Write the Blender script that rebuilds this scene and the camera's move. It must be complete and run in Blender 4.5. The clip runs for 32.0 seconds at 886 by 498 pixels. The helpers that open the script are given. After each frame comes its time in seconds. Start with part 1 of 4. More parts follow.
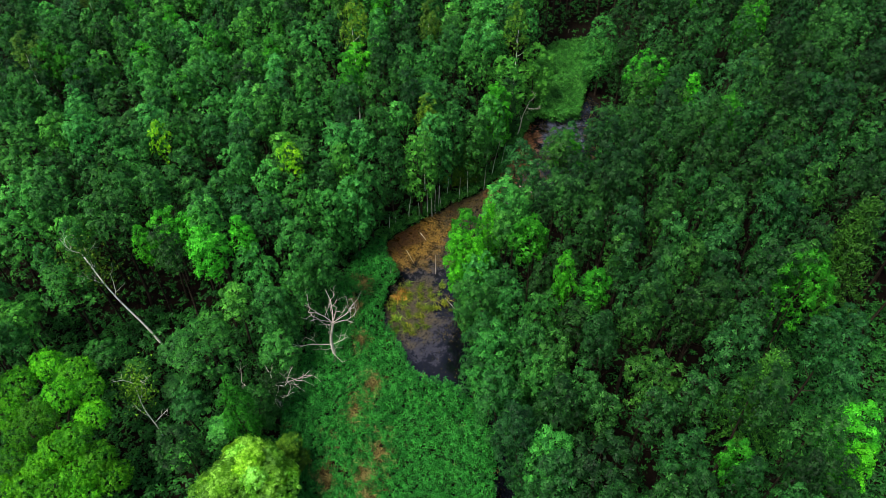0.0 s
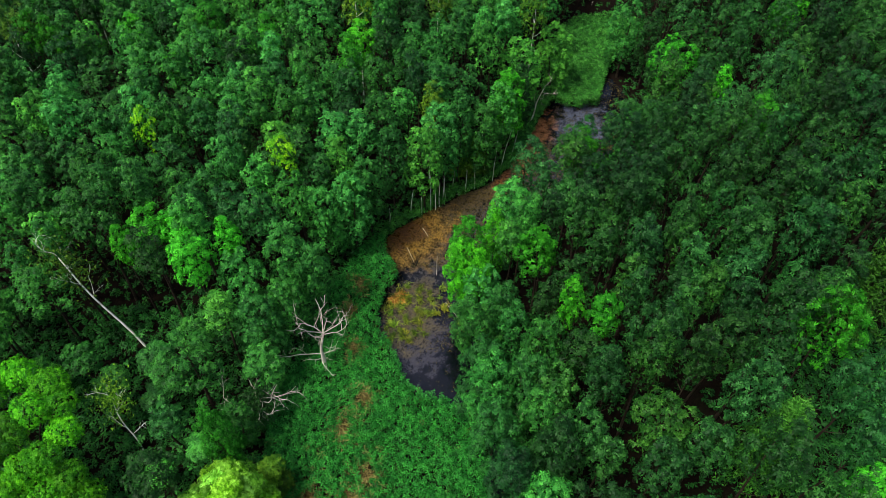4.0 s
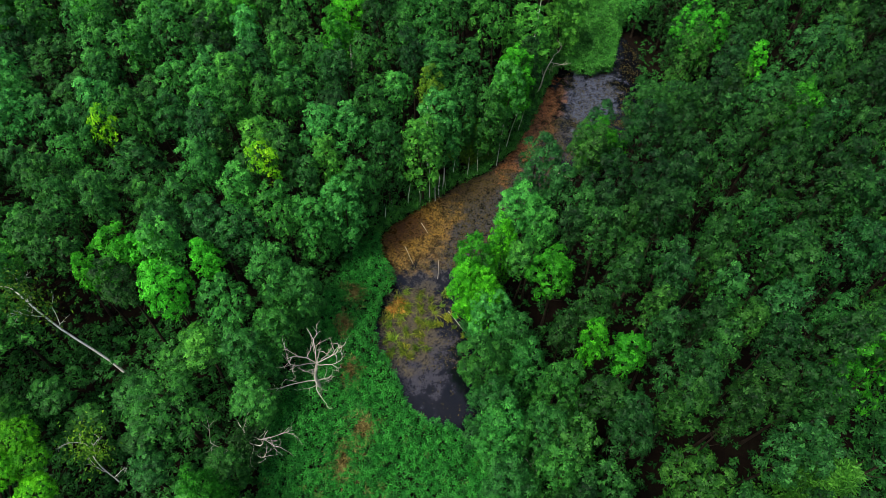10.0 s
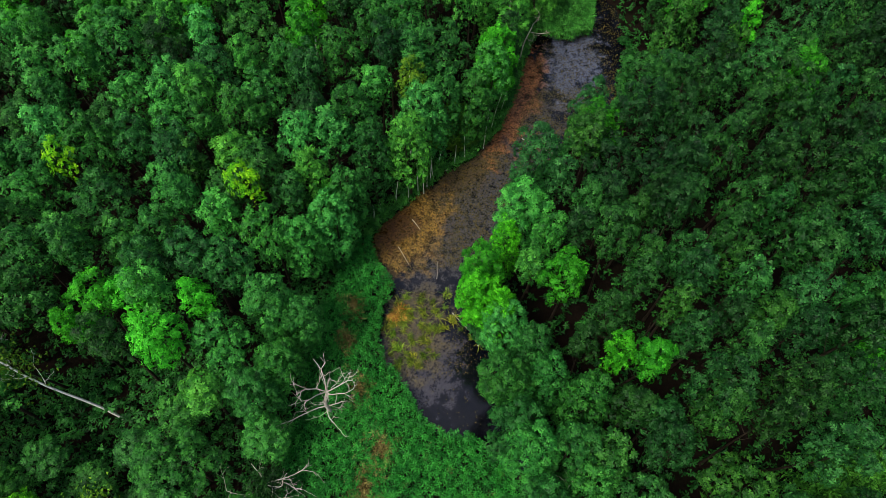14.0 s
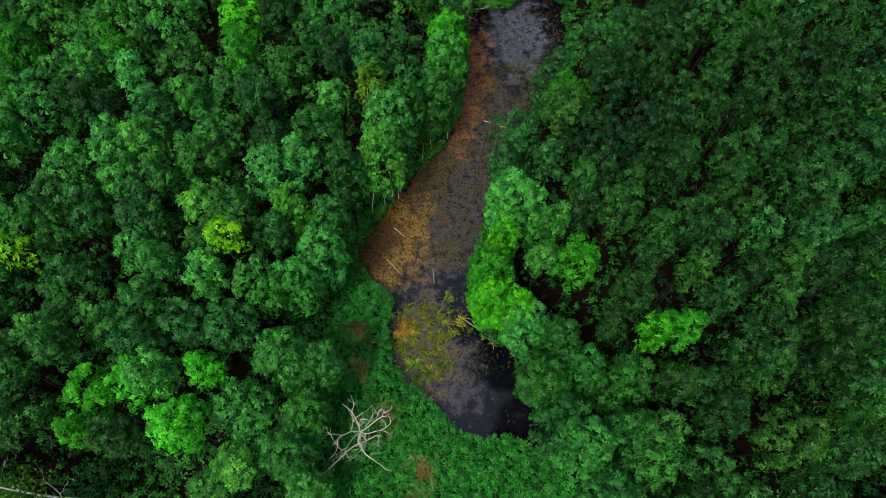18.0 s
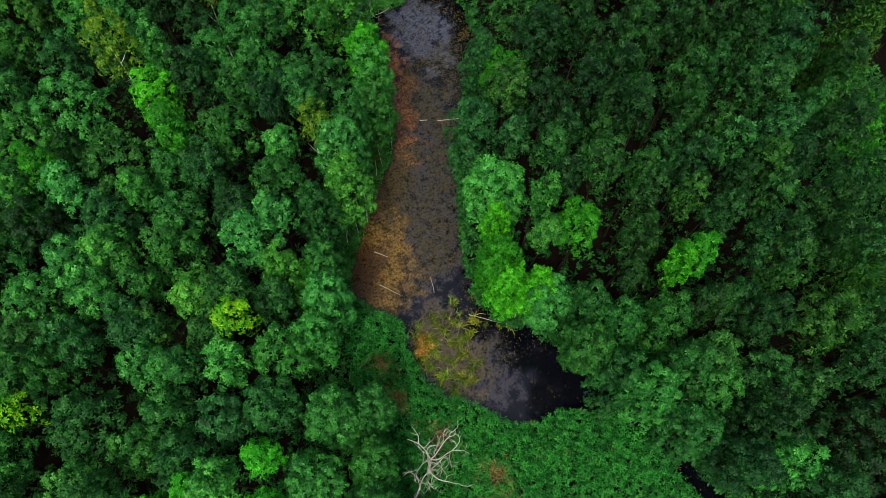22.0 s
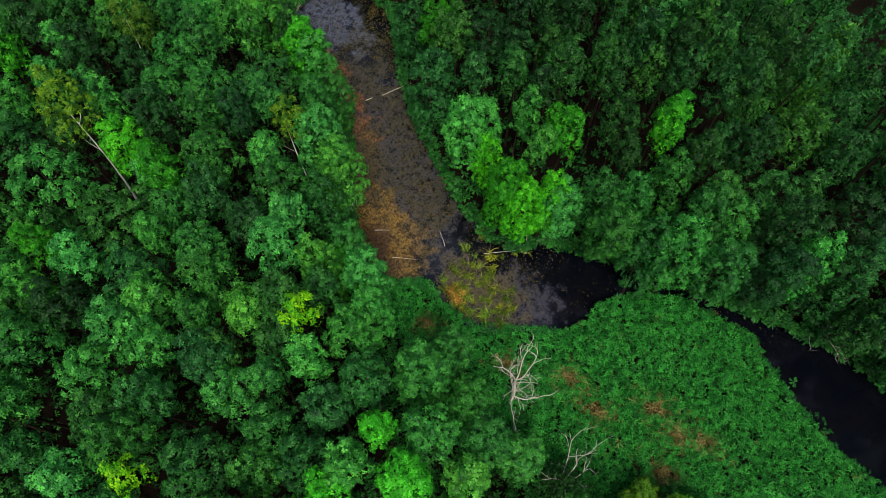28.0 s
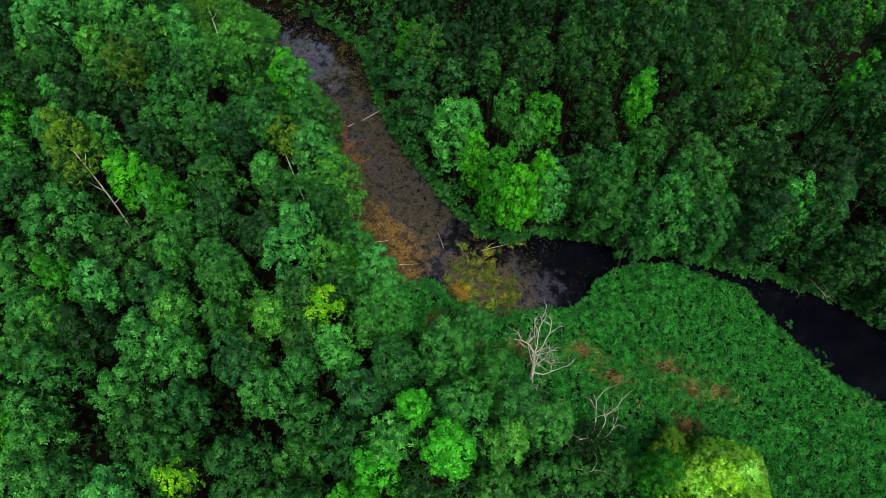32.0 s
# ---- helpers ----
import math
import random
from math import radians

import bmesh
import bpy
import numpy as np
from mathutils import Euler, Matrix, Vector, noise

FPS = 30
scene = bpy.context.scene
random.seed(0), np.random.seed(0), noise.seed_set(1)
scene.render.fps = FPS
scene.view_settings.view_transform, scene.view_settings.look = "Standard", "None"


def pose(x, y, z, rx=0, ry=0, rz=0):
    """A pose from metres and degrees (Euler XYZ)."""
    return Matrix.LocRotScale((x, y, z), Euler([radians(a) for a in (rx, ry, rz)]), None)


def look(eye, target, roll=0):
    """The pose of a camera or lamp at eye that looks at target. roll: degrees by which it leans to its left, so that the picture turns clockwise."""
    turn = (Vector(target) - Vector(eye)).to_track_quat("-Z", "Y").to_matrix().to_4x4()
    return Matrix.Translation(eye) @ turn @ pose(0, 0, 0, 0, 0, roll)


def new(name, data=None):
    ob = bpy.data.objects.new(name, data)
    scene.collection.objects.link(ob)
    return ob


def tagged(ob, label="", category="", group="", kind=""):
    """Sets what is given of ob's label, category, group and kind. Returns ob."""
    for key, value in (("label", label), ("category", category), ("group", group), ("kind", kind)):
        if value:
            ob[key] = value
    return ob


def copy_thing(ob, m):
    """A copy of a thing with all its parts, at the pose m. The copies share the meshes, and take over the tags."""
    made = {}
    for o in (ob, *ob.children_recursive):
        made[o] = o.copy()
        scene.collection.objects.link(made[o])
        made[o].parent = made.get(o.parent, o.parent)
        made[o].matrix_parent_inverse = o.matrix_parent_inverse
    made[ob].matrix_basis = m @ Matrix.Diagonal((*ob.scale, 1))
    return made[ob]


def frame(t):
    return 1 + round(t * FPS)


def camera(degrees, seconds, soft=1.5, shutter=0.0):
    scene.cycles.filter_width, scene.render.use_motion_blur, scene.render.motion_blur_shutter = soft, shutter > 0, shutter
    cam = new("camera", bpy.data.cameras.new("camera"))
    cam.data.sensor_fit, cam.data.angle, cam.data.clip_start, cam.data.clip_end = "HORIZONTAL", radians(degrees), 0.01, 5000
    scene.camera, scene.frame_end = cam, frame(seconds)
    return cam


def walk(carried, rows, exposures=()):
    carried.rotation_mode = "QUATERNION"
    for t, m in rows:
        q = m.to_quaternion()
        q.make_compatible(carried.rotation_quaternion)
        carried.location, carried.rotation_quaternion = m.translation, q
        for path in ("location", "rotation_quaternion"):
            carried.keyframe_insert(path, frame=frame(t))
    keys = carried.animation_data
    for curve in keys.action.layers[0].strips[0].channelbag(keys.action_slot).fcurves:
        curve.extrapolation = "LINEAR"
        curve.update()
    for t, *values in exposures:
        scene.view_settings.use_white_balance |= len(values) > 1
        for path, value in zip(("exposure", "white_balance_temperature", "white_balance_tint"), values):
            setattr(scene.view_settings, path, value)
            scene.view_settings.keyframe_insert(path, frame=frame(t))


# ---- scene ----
cam = camera(64.7, 32.0, 0.75)
METRES, EYE, TILT, LEAN, TURN = 80.0, 80.0, -46.9, 0.5, 0.0
ROWS = [
    (0.0, 0.0, 0.0, 0.0, 0.0, 0.0, -0.0),
    (0.5, 0.0041, 0.0104, 0.0106, 0.26, -0.51, -0.32),
    (1.0, 0.0081, 0.0211, 0.0211, 0.44, -0.97, -0.56),
    (1.5, 0.0114, 0.0308, 0.0329, 0.63, -1.46, -0.8),
    (2.0, 0.0143, 0.041, 0.0444, 0.83, -2.04, -1.08),
    (2.5, 0.0168, 0.0518, 0.0555, 1.03, -2.59, -1.33),
    (3.0, 0.0188, 0.0626, 0.0663, 1.13, -3.07, -1.48),
    (3.5, 0.0204, 0.0735, 0.0773, 1.23, -3.6, -1.61),
    (5.5, 0.0218, 0.1177, 0.121, 1.39, -5.64, -1.94),
    (6.0, 0.0209, 0.1275, 0.1336, 1.38, -6.3, -1.97),
    (6.5, 0.0195, 0.1374, 0.1457, 1.36, -6.91, -1.99),
    (7.0, 0.0176, 0.1475, 0.1571, 1.33, -7.51, -2.01),
    (7.5, 0.0152, 0.1578, 0.1682, 1.25, -8.12, -1.96),
    (8.0, 0.0123, 0.1681, 0.1803, 1.18, -8.78, -1.89),
    (8.5, 0.0092, 0.1788, 0.1916, 1.11, -9.41, -1.8),
    (9.0, 0.0053, 0.1902, 0.202, 0.92, -10.05, -1.61),
    (9.5, 0.0011, 0.2013, 0.2127, 0.71, -10.66, -1.38),
    (10.0, -0.0034, 0.2116, 0.2237, 0.38, -11.25, -1.03),
    (10.5, -0.0086, 0.2216, 0.2348, 0.05, -11.9, -0.68),
    (11.0, -0.0139, 0.231, 0.2459, -0.31, -12.55, -0.3),
    (11.5, -0.0199, 0.2401, 0.257, -0.72, -13.22, 0.15),
    (12.0, -0.0262, 0.2492, 0.2678, -1.23, -13.88, 0.67),
    (12.5, -0.0327, 0.2586, 0.2782, -1.82, -14.62, 1.29),
    (13.0, -0.0399, 0.2682, 0.2883, -2.51, -15.28, 1.97),
    (13.5, -0.0476, 0.2779, 0.298, -3.19, -15.89, 2.7),
    (14.0, -0.0555, 0.2877, 0.3071, -4.0, -16.5, 3.54),
    (14.5, -0.0634, 0.2968, 0.3165, -4.91, -17.17, 4.47),
    (16.5, -0.1015, 0.3308, 0.3527, -9.1, -19.66, 8.44),
    (17.0, -0.1118, 0.3394, 0.3609, -10.46, -20.27, 9.8),
    (17.5, -0.123, 0.3478, 0.3687, -11.92, -20.81, 11.25),
    (18.0, -0.1337, 0.3557, 0.3767, -13.5, -21.44, 12.82),
    (18.5, -0.1456, 0.3641, 0.3846, -15.18, -22.09, 14.41),
    (19.0, -0.1571, 0.3721, 0.3919, -16.94, -22.65, 16.16),
    (19.5, -0.1693, 0.3809, 0.3985, -18.94, -23.37, 18.01),
    (20.0, -0.1818, 0.3894, 0.403, -20.92, -24.0, 19.81),
    (20.5, -0.1948, 0.397, 0.4089, -22.88, -24.71, 21.6),
    (21.0, -0.2074, 0.4032, 0.4147, -24.92, -25.49, 23.41),
    (21.5, -0.2205, 0.4093, 0.4206, -27.18, -26.4, 25.23),
    (22.0, -0.233, 0.4136, 0.4274, -29.3, -27.31, 26.88),
    (22.5, -0.246, 0.4185, 0.4327, -31.32, -28.26, 28.41),
    (23.0, -0.2596, 0.4232, 0.4379, -33.31, -29.2, 29.8),
    (23.5, -0.2737, 0.427, 0.4429, -35.31, -30.19, 31.14),
    (24.0, -0.2876, 0.4313, 0.4474, -37.33, -31.26, 32.45),
    (24.5, -0.3018, 0.4355, 0.4518, -39.37, -32.39, 33.65),
    (25.0, -0.3163, 0.4402, 0.4551, -41.22, -33.42, 34.68),
    (25.5, -0.3306, 0.4437, 0.4588, -43.07, -34.52, 35.7),
    (27.5, -0.3916, 0.4514, 0.4725, -49.19, -38.0, 38.64),
    (28.0, -0.4066, 0.4527, 0.4749, -50.46, -38.33, 39.25),
    (28.5, -0.4217, 0.4539, 0.4768, -51.84, -38.62, 39.83),
    (29.0, -0.4374, 0.4554, 0.4782, -53.23, -38.89, 40.42),
    (29.5, -0.4529, 0.4567, 0.4787, -54.47, -39.0, 41.04),
    (30.0, -0.4688, 0.4577, 0.4786, -55.78, -39.15, 41.6),
    (30.5, -0.4844, 0.458, 0.4785, -57.05, -39.35, 42.15),
    (31.0, -0.5002, 0.4584, 0.4778, -58.11, -39.43, 42.6),
    (31.5, -0.5154, 0.4582, 0.4767, -59.06, -39.32, 42.96),
    (32.0, -0.5315, 0.4582, 0.4753, -59.88, -39.16, 43.23),
]
walk(cam, [(t, pose(0, 0, EYE, TILT, LEAN, TURN) @ pose(METRES * x, METRES * y, METRES * z, 90 + pitch, roll, yaw)) for t, x, y, z, yaw, pitch, roll in ROWS], [(0.0, 1.08), (12.0, 0.92), (24.0, 0.66), (32.0, 0.66)])

# ---- world and light: an even, slightly bright overcast sky ----
world = bpy.data.worlds.new("world")
scene.world = world
world.use_nodes = True
SUN_ELEVATION, SUN_AZIMUTH = 62.0, -125.0
nodes = world.node_tree.nodes
sky = nodes.new("ShaderNodeTexSky")
sky.sky_type = "NISHITA"
sky.sun_disc = False
sky.sun_elevation = radians(SUN_ELEVATION)
sky.sun_rotation = radians(SUN_AZIMUTH)
sky.air_density, sky.dust_density, sky.ozone_density = 1.0, 4.0, 1.0
nodes["Background"].inputs["Strength"].default_value = 0.12
world.node_tree.links.new(sky.outputs[0], nodes["Background"].inputs["Color"])
sun = new("sun", bpy.data.lights.new("sun", "SUN"))
sun.data.energy, sun.data.angle, sun.data.color = 2.2, radians(16), (1.0, 0.98, 0.90)
az, el = radians(SUN_AZIMUTH), radians(SUN_ELEVATION)
sun.matrix_world = look((60 * math.sin(az) * math.cos(el), 60 * math.cos(az) * math.cos(el), 60 * math.sin(el)), (0, 0, 0))


# ---- materials ----
def material(name):
    m = bpy.data.materials.new(name)
    m.use_nodes = True
    t = m.node_tree
    return m, t, t.nodes["Principled BSDF"], t.nodes["Material Output"]


def node(t, kind, **values):
    n = t.nodes.new(kind)
    for key, value in values.items():
        n.inputs[key.replace("_", " ")].default_value = value
    return n


def maths(t, operation, a, b):
    n = t.nodes.new("ShaderNodeMath")
    n.operation = operation
    for socket, v in zip(n.inputs, (a, b)):
        if isinstance(v, (int, float)):
            socket.default_value = v
        else:
            t.links.new(v, socket)
    return n.outputs[0]


def ramp(t, fac, stops):
    n = t.nodes.new("ShaderNodeValToRGB")
    while len(n.color_ramp.elements) < len(stops):
        n.color_ramp.elements.new(0.5)
    for e, (at, c) in zip(n.color_ramp.elements, stops):
        e.position, e.color = at, (*c, 1) if len(c) == 3 else c
    t.links.new(fac, n.inputs[0])
    return n.outputs[0]


def mix(t, fac, a, b, blend="MIX"):
    n = t.nodes.new("ShaderNodeMix")
    n.data_type, n.blend_type = "RGBA", blend
    for socket, v in ((n.inputs[0], fac), (n.inputs[6], a), (n.inputs[7], b)):
        if isinstance(v, (int, float)):
            socket.default_value = v
        elif isinstance(v, tuple):
            socket.default_value = (*v, 1)
        else:
            t.links.new(v, socket)
    return n.outputs[2]


def noise_tex(t, scale, detail=3.0, rough=0.55, coords="Object"):
    c = t.nodes.new("ShaderNodeTexCoord")
    n = node(t, "ShaderNodeTexNoise", Scale=scale, Detail=detail, Roughness=rough)
    t.links.new(c.outputs[coords], n.inputs["Vector"])
    return n.outputs["Fac"]


def foliage(name, dark, mid, light, tint, clear=0.16, gloss=0.55, cast=True):
    """Leaves: each spray has its own shade, each tree its own cast, and light comes through them."""
    m, t, p, out = material(name)
    geo, info = t.nodes.new("ShaderNodeNewGeometry"), t.nodes.new("ShaderNodeObjectInfo")
    deep, bright = tuple(0.5 * c for c in dark), tuple(min(1.4 * c, 0.8) for c in light)
    own = ramp(t, geo.outputs["Random Per Island"], [(0.0, deep), (0.28, dark), (0.6, mid), (0.86, light), (1.0, bright)])
    patch = noise_tex(t, 0.85, 2.0)
    own = mix(t, ramp(t, patch, [(0.5, (0, 0, 0)), (0.68, (0.6, 0.6, 0.6))]), own, light)
    own = mix(t, ramp(t, patch, [(0.32, (0.6, 0.6, 0.6)), (0.5, (0, 0, 0))]), own, dark)
    if cast:
        shift = tuple(min(max(a / b, 0.4), 1.8) for a, b in zip(tint, mid))
        own = mix(t, info.outputs["Random"], own, mix(t, 1.0, own, shift, "MULTIPLY"))
        hue = maths(t, "FRACT", maths(t, "MULTIPLY", info.outputs["Random"], 3.77), 0.0)
        own = mix(t, 1.0, own, ramp(t, hue, [(0.0, (0.9, 0.92, 1.05)), (0.3, (0.95, 0.97, 0.95)), (0.6, (1.0, 1.0, 0.85)), (0.85, (1.12, 1.04, 0.8)), (1.0, (1.35, 1.08, 0.65))]), "MULTIPLY")
        tone = maths(t, "FRACT", maths(t, "MULTIPLY", info.outputs["Random"], 7.31), 0.0)
        own = mix(t, 1.0, own, ramp(t, tone, [(0.0, (0.55, 0.55, 0.55)), (0.5, (0.9, 0.9, 0.9)), (1.0, (1.55, 1.55, 1.55))]), "MULTIPLY")
    t.links.new(own, p.inputs["Base Color"])
    p.inputs["Roughness"].default_value = gloss
    p.inputs["Specular IOR Level"].default_value = 0.12
    thin = node(t, "ShaderNodeBsdfTranslucent")
    t.links.new(own, thin.inputs["Color"])
    both = node(t, "ShaderNodeMixShader", Fac=clear)
    t.links.new(p.outputs[0], both.inputs[1])
    t.links.new(thin.outputs[0], both.inputs[2])
    t.links.new(both.outputs[0], out.inputs["Surface"])
    return m


def rough_surface(name, stops, scale, fine, rough=0.85, bump=0.3, stretch=None):
    """A matt surface with stains at one scale and grain at another."""
    m, t, p, out = material(name)
    c = noise_tex(t, scale, 5.0, 0.6)
    g = noise_tex(t, fine, 4.0, 0.65)
    both = maths(t, "ADD", maths(t, "MULTIPLY", c, 0.6), maths(t, "MULTIPLY", g, 0.4))
    t.links.new(ramp(t, both, stops), p.inputs["Base Color"])
    p.inputs["Roughness"].default_value = rough
    b = node(t, "ShaderNodeBump", Strength=bump, Distance=0.1)
    t.links.new(g, b.inputs["Height"])
    t.links.new(b.outputs[0], p.inputs["Normal"])
    p.inputs["Specular IOR Level"].default_value = 0.05
    return m


ALDER = foliage("alder_leaves", (0.008613, 0.08162, 0.01085), (0.01723, 0.141, 0.01859), (0.03963, 0.218, 0.02791), (0.02068, 0.1391, 0.01859))
OAK = foliage("oak_leaves", (0.003903, 0.0353, 0.006638), (0.007805, 0.06178, 0.01106), (0.01894, 0.104, 0.01991), (0.01003, 0.05987, 0.00885))
MAPLE = foliage("maple_leaves", (0.01402, 0.1522, 0.003651), (0.02603, 0.2383, 0.006391), (0.05505, 0.355, 0.01095), (0.02202, 0.2232, 0.009129), 0.32)
HORNBEAM = foliage("hornbeam_leaves", (0.004186, 0.03181, 0.004155), (0.009067, 0.05386, 0.006925), (0.01953, 0.08464, 0.01247), (0.006977, 0.05386, 0.008311))
BIRCH = foliage("birch_leaves", (0.035, 0.11, 0.005), (0.06, 0.16, 0.008), (0.11, 0.22, 0.012), (0.05, 0.16, 0.010), 0.32)
LIME = foliage("yellowing_leaves", (0.05, 0.24, 0.0032), (0.1, 0.3456, 0.004), (0.19, 0.4224, 0.0064), (0.09, 0.3264, 0.004), 0.35)
WILLOW = foliage("willow_leaves", (0.02406, 0.1823, 0.00316), (0.05467, 0.2795, 0.005264), (0.09298, 0.3646, 0.008424), (0.04921, 0.2916, 0.005264), 0.32)
SALLOW = foliage("sallow_leaves", (0.07411, 0.2749, 0.007172), (0.1543, 0.4399, 0.01793), (0.247, 0.5682, 0.08068), (0.1482, 0.4399, 0.01793), 0.35)
LARCH = foliage("larch_needles", (0.015, 0.0675, 0.00375), (0.027, 0.105, 0.006), (0.0525, 0.15, 0.01125), (0.0225, 0.1125, 0.0075))
REED = foliage("reed_leaves", (0.006035, 0.08083, 0.008619), (0.01206, 0.1455, 0.01551), (0.03104, 0.2262, 0.025), (0, 0, 0), cast=False)
FRESH_REED = foliage("fresh_reed_leaves", (0.014, 0.09, 0.010), (0.028, 0.16, 0.018), (0.06, 0.25, 0.03), (0.0, 0.0, 0.0), cast=False)
NETTLE = foliage("undergrowth_leaves", (0.00544, 0.04896, 0.006528), (0.01088, 0.0816, 0.01088), (0.02176, 0.1197, 0.01523), (0, 0, 0), cast=False)
SEDGE = foliage("sedge_blades", (0.04, 0.07, 0.006), (0.10, 0.13, 0.010), (0.20, 0.21, 0.03), (0.07, 0.14, 0.008))
STRAW = foliage("dry_reed", (0.14, 0.10, 0.03), (0.30, 0.22, 0.08), (0.46, 0.36, 0.15), (0.26, 0.20, 0.06), 0.1)
RUST = foliage("rusty_sedge", (0.20, 0.08, 0.012), (0.34, 0.15, 0.028), (0.46, 0.25, 0.06), (0.30, 0.14, 0.02), 0.1)
BARK = rough_surface("bark", [(0.3, (0.0072, 0.0058, 0.00385)), (0.5, (0.024, 0.0174, 0.0121)), (0.7, (0.054, 0.04176, 0.03025))], 1.5, 9.0)
PALE_BARK = rough_surface("pale_birch_bark", [(0.34, (0.14, 0.12, 0.10)), (0.41, (0.6, 0.58, 0.53)), (0.7, (0.72, 0.70, 0.64))], 2.0, 7.0, 0.75)
DEAD_WOOD = rough_surface("bleached_dead_wood", [(0.3, (0.16, 0.14, 0.11)), (0.48, (0.38, 0.345, 0.285)), (0.68, (0.62, 0.585, 0.51))], 0.8, 8.0, 0.8)
# Litter colours taken down to near-black: the shade under the crowns is painted in.
SOIL = rough_surface("shaded_leaf_litter", [(0.3, (0.002, 0.00144, 0.00108)), (0.5, (0.0052, 0.00324, 0.00216)), (0.7, (0.0056, 0.00648, 0.00252))], 0.25, 3.0, 0.95, 0.6)


def pond_material():
    """Dark still water; a film of golden and rust-red algae and a painted pale sky sheen lie on parts of it, clear
    water on the rest.
    """
    m, t, p, out = material("pond_water")
    c = t.nodes.new("ShaderNodeTexCoord")

    def spot(x, y, across, along, turn):
        g = t.nodes.new("ShaderNodeMapping")
        g.vector_type = "TEXTURE"
        g.inputs["Location"].default_value = (x, y, 0)
        g.inputs["Rotation"].default_value = (0, 0, radians(turn))
        g.inputs["Scale"].default_value = (across, along, 1)
        t.links.new(c.outputs["Object"], g.inputs["Vector"])
        wobble = node(t, "ShaderNodeTexNoise", Scale=0.5, Detail=6.0, Roughness=0.65)
        t.links.new(c.outputs["Object"], wobble.inputs["Vector"])
        length = t.nodes.new("ShaderNodeVectorMath")
        length.operation = "LENGTH"
        t.links.new(g.outputs[0], length.inputs[0])
        d = maths(t, "ADD", length.outputs["Value"], maths(t, "MULTIPLY", maths(t, "SUBTRACT", wobble.outputs["Fac"], 0.5), 2.8))
        r = node(t, "ShaderNodeMapRange", From_Min=1.15, From_Max=0.55)
        r.interpolation_type = "SMOOTHSTEP"
        t.links.new(d, r.inputs[0])
        return r.outputs[0]

    speck = noise_tex(t, 3.4, 6.0, 0.78)
    broad = noise_tex(t, 0.3, 3.0)
    fleck = noise_tex(t, 1.1, 6.0, 0.7)
    colour = mix(t, ramp(t, broad, [(0.35, (0, 0, 0)), (0.7, (1, 1, 1))]), (0.0012, 0.0016, 0.0035), (0.0025, 0.0025, 0.0035))
    film = 0.0
    ember = spot(-6.4, 77.2, 2.6, 4.0, -40)
    gold = spot(-4.8, 76.8, 5.0, 7.5, -35)
    rust = spot(11.4, 96.6, 3.6, 10.5, -24)
    brown = spot(4.2, 86.3, 3.4, 8.5, -50)
    ochre = spot(-5.0, 62.5, 4.2, 6.5, -10)
    # Pale grey-lilac sky reflection, painted into the water colour in these three stretches.
    sky_sheen = spot(6.0, 83.0, 8.0, 22.0, -38)
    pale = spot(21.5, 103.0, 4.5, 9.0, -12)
    near_sheen = spot(-3.5, 59.0, 4.0, 7.0, 0)
    for mask, tone, other in (
        (sky_sheen, (0.050, 0.046, 0.046), (0.008, 0.009, 0.014)),
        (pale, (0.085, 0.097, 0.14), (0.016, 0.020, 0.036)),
        (near_sheen, (0.034, 0.032, 0.042), (0.012, 0.012, 0.022)),
        (brown, (0.075, 0.048, 0.016), (0.022, 0.016, 0.012)),
        (gold, (0.22, 0.125, 0.010), (0.045, 0.021, 0.005)),
        (ember, (0.055, 0.020, 0.006), (0.020, 0.008, 0.004)),
        (rust, (0.30, 0.115, 0.030), (0.10, 0.040, 0.014)),
        (ochre, (0.075, 0.055, 0.018), (0.022, 0.020, 0.016)),
    ):
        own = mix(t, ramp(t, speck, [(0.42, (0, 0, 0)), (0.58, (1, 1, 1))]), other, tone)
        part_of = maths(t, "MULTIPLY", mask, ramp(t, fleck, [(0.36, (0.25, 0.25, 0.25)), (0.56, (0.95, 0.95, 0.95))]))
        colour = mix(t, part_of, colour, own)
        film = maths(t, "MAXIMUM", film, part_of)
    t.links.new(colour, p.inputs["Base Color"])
    patchy = maths(t, "MULTIPLY", film, ramp(t, speck, [(0.38, (0.35, 0.35, 0.35)), (0.6, (1, 1, 1))]))
    t.links.new(maths(t, "ADD", maths(t, "MULTIPLY", patchy, 0.6), 0.06), p.inputs["Roughness"])
    p.inputs["IOR"].default_value = 1.4
    b = node(t, "ShaderNodeBump", Strength=0.08, Distance=0.05)
    t.links.new(speck, b.inputs["Height"])
    t.links.new(b.outputs[0], p.inputs["Normal"])
    return m


WATER = pond_material()
FLOATING = foliage("floating_leaves", (0.0204, 0.02182, 0.00576), (0.0612, 0.05456, 0.01152), (0.153, 0.119, 0.024), (0.0612, 0.0496, 0.01152), 0.05)


# ---- mesh helpers ----
rng = np.random.default_rng(7)


def tri_mesh(name, verts, tris, mat, smooth=False):
    me = bpy.data.meshes.new(name)
    verts, tris = np.asarray(verts, np.float32), np.asarray(tris, np.int32)
    me.vertices.add(len(verts))
    me.vertices.foreach_set("co", verts.ravel())
    me.loops.add(3 * len(tris))
    me.loops.foreach_set("vertex_index", tris.ravel())
    me.polygons.add(len(tris))
    me.polygons.foreach_set("loop_start", np.arange(0, 3 * len(tris), 3, dtype=np.int32))
    me.polygons.foreach_set("loop_total", np.full(len(tris), 3, np.int32))
    me.polygons.foreach_set("use_smooth", np.full(len(tris), smooth))
    me.update(calc_edges=True)
    me.materials.append(mat)
    return me


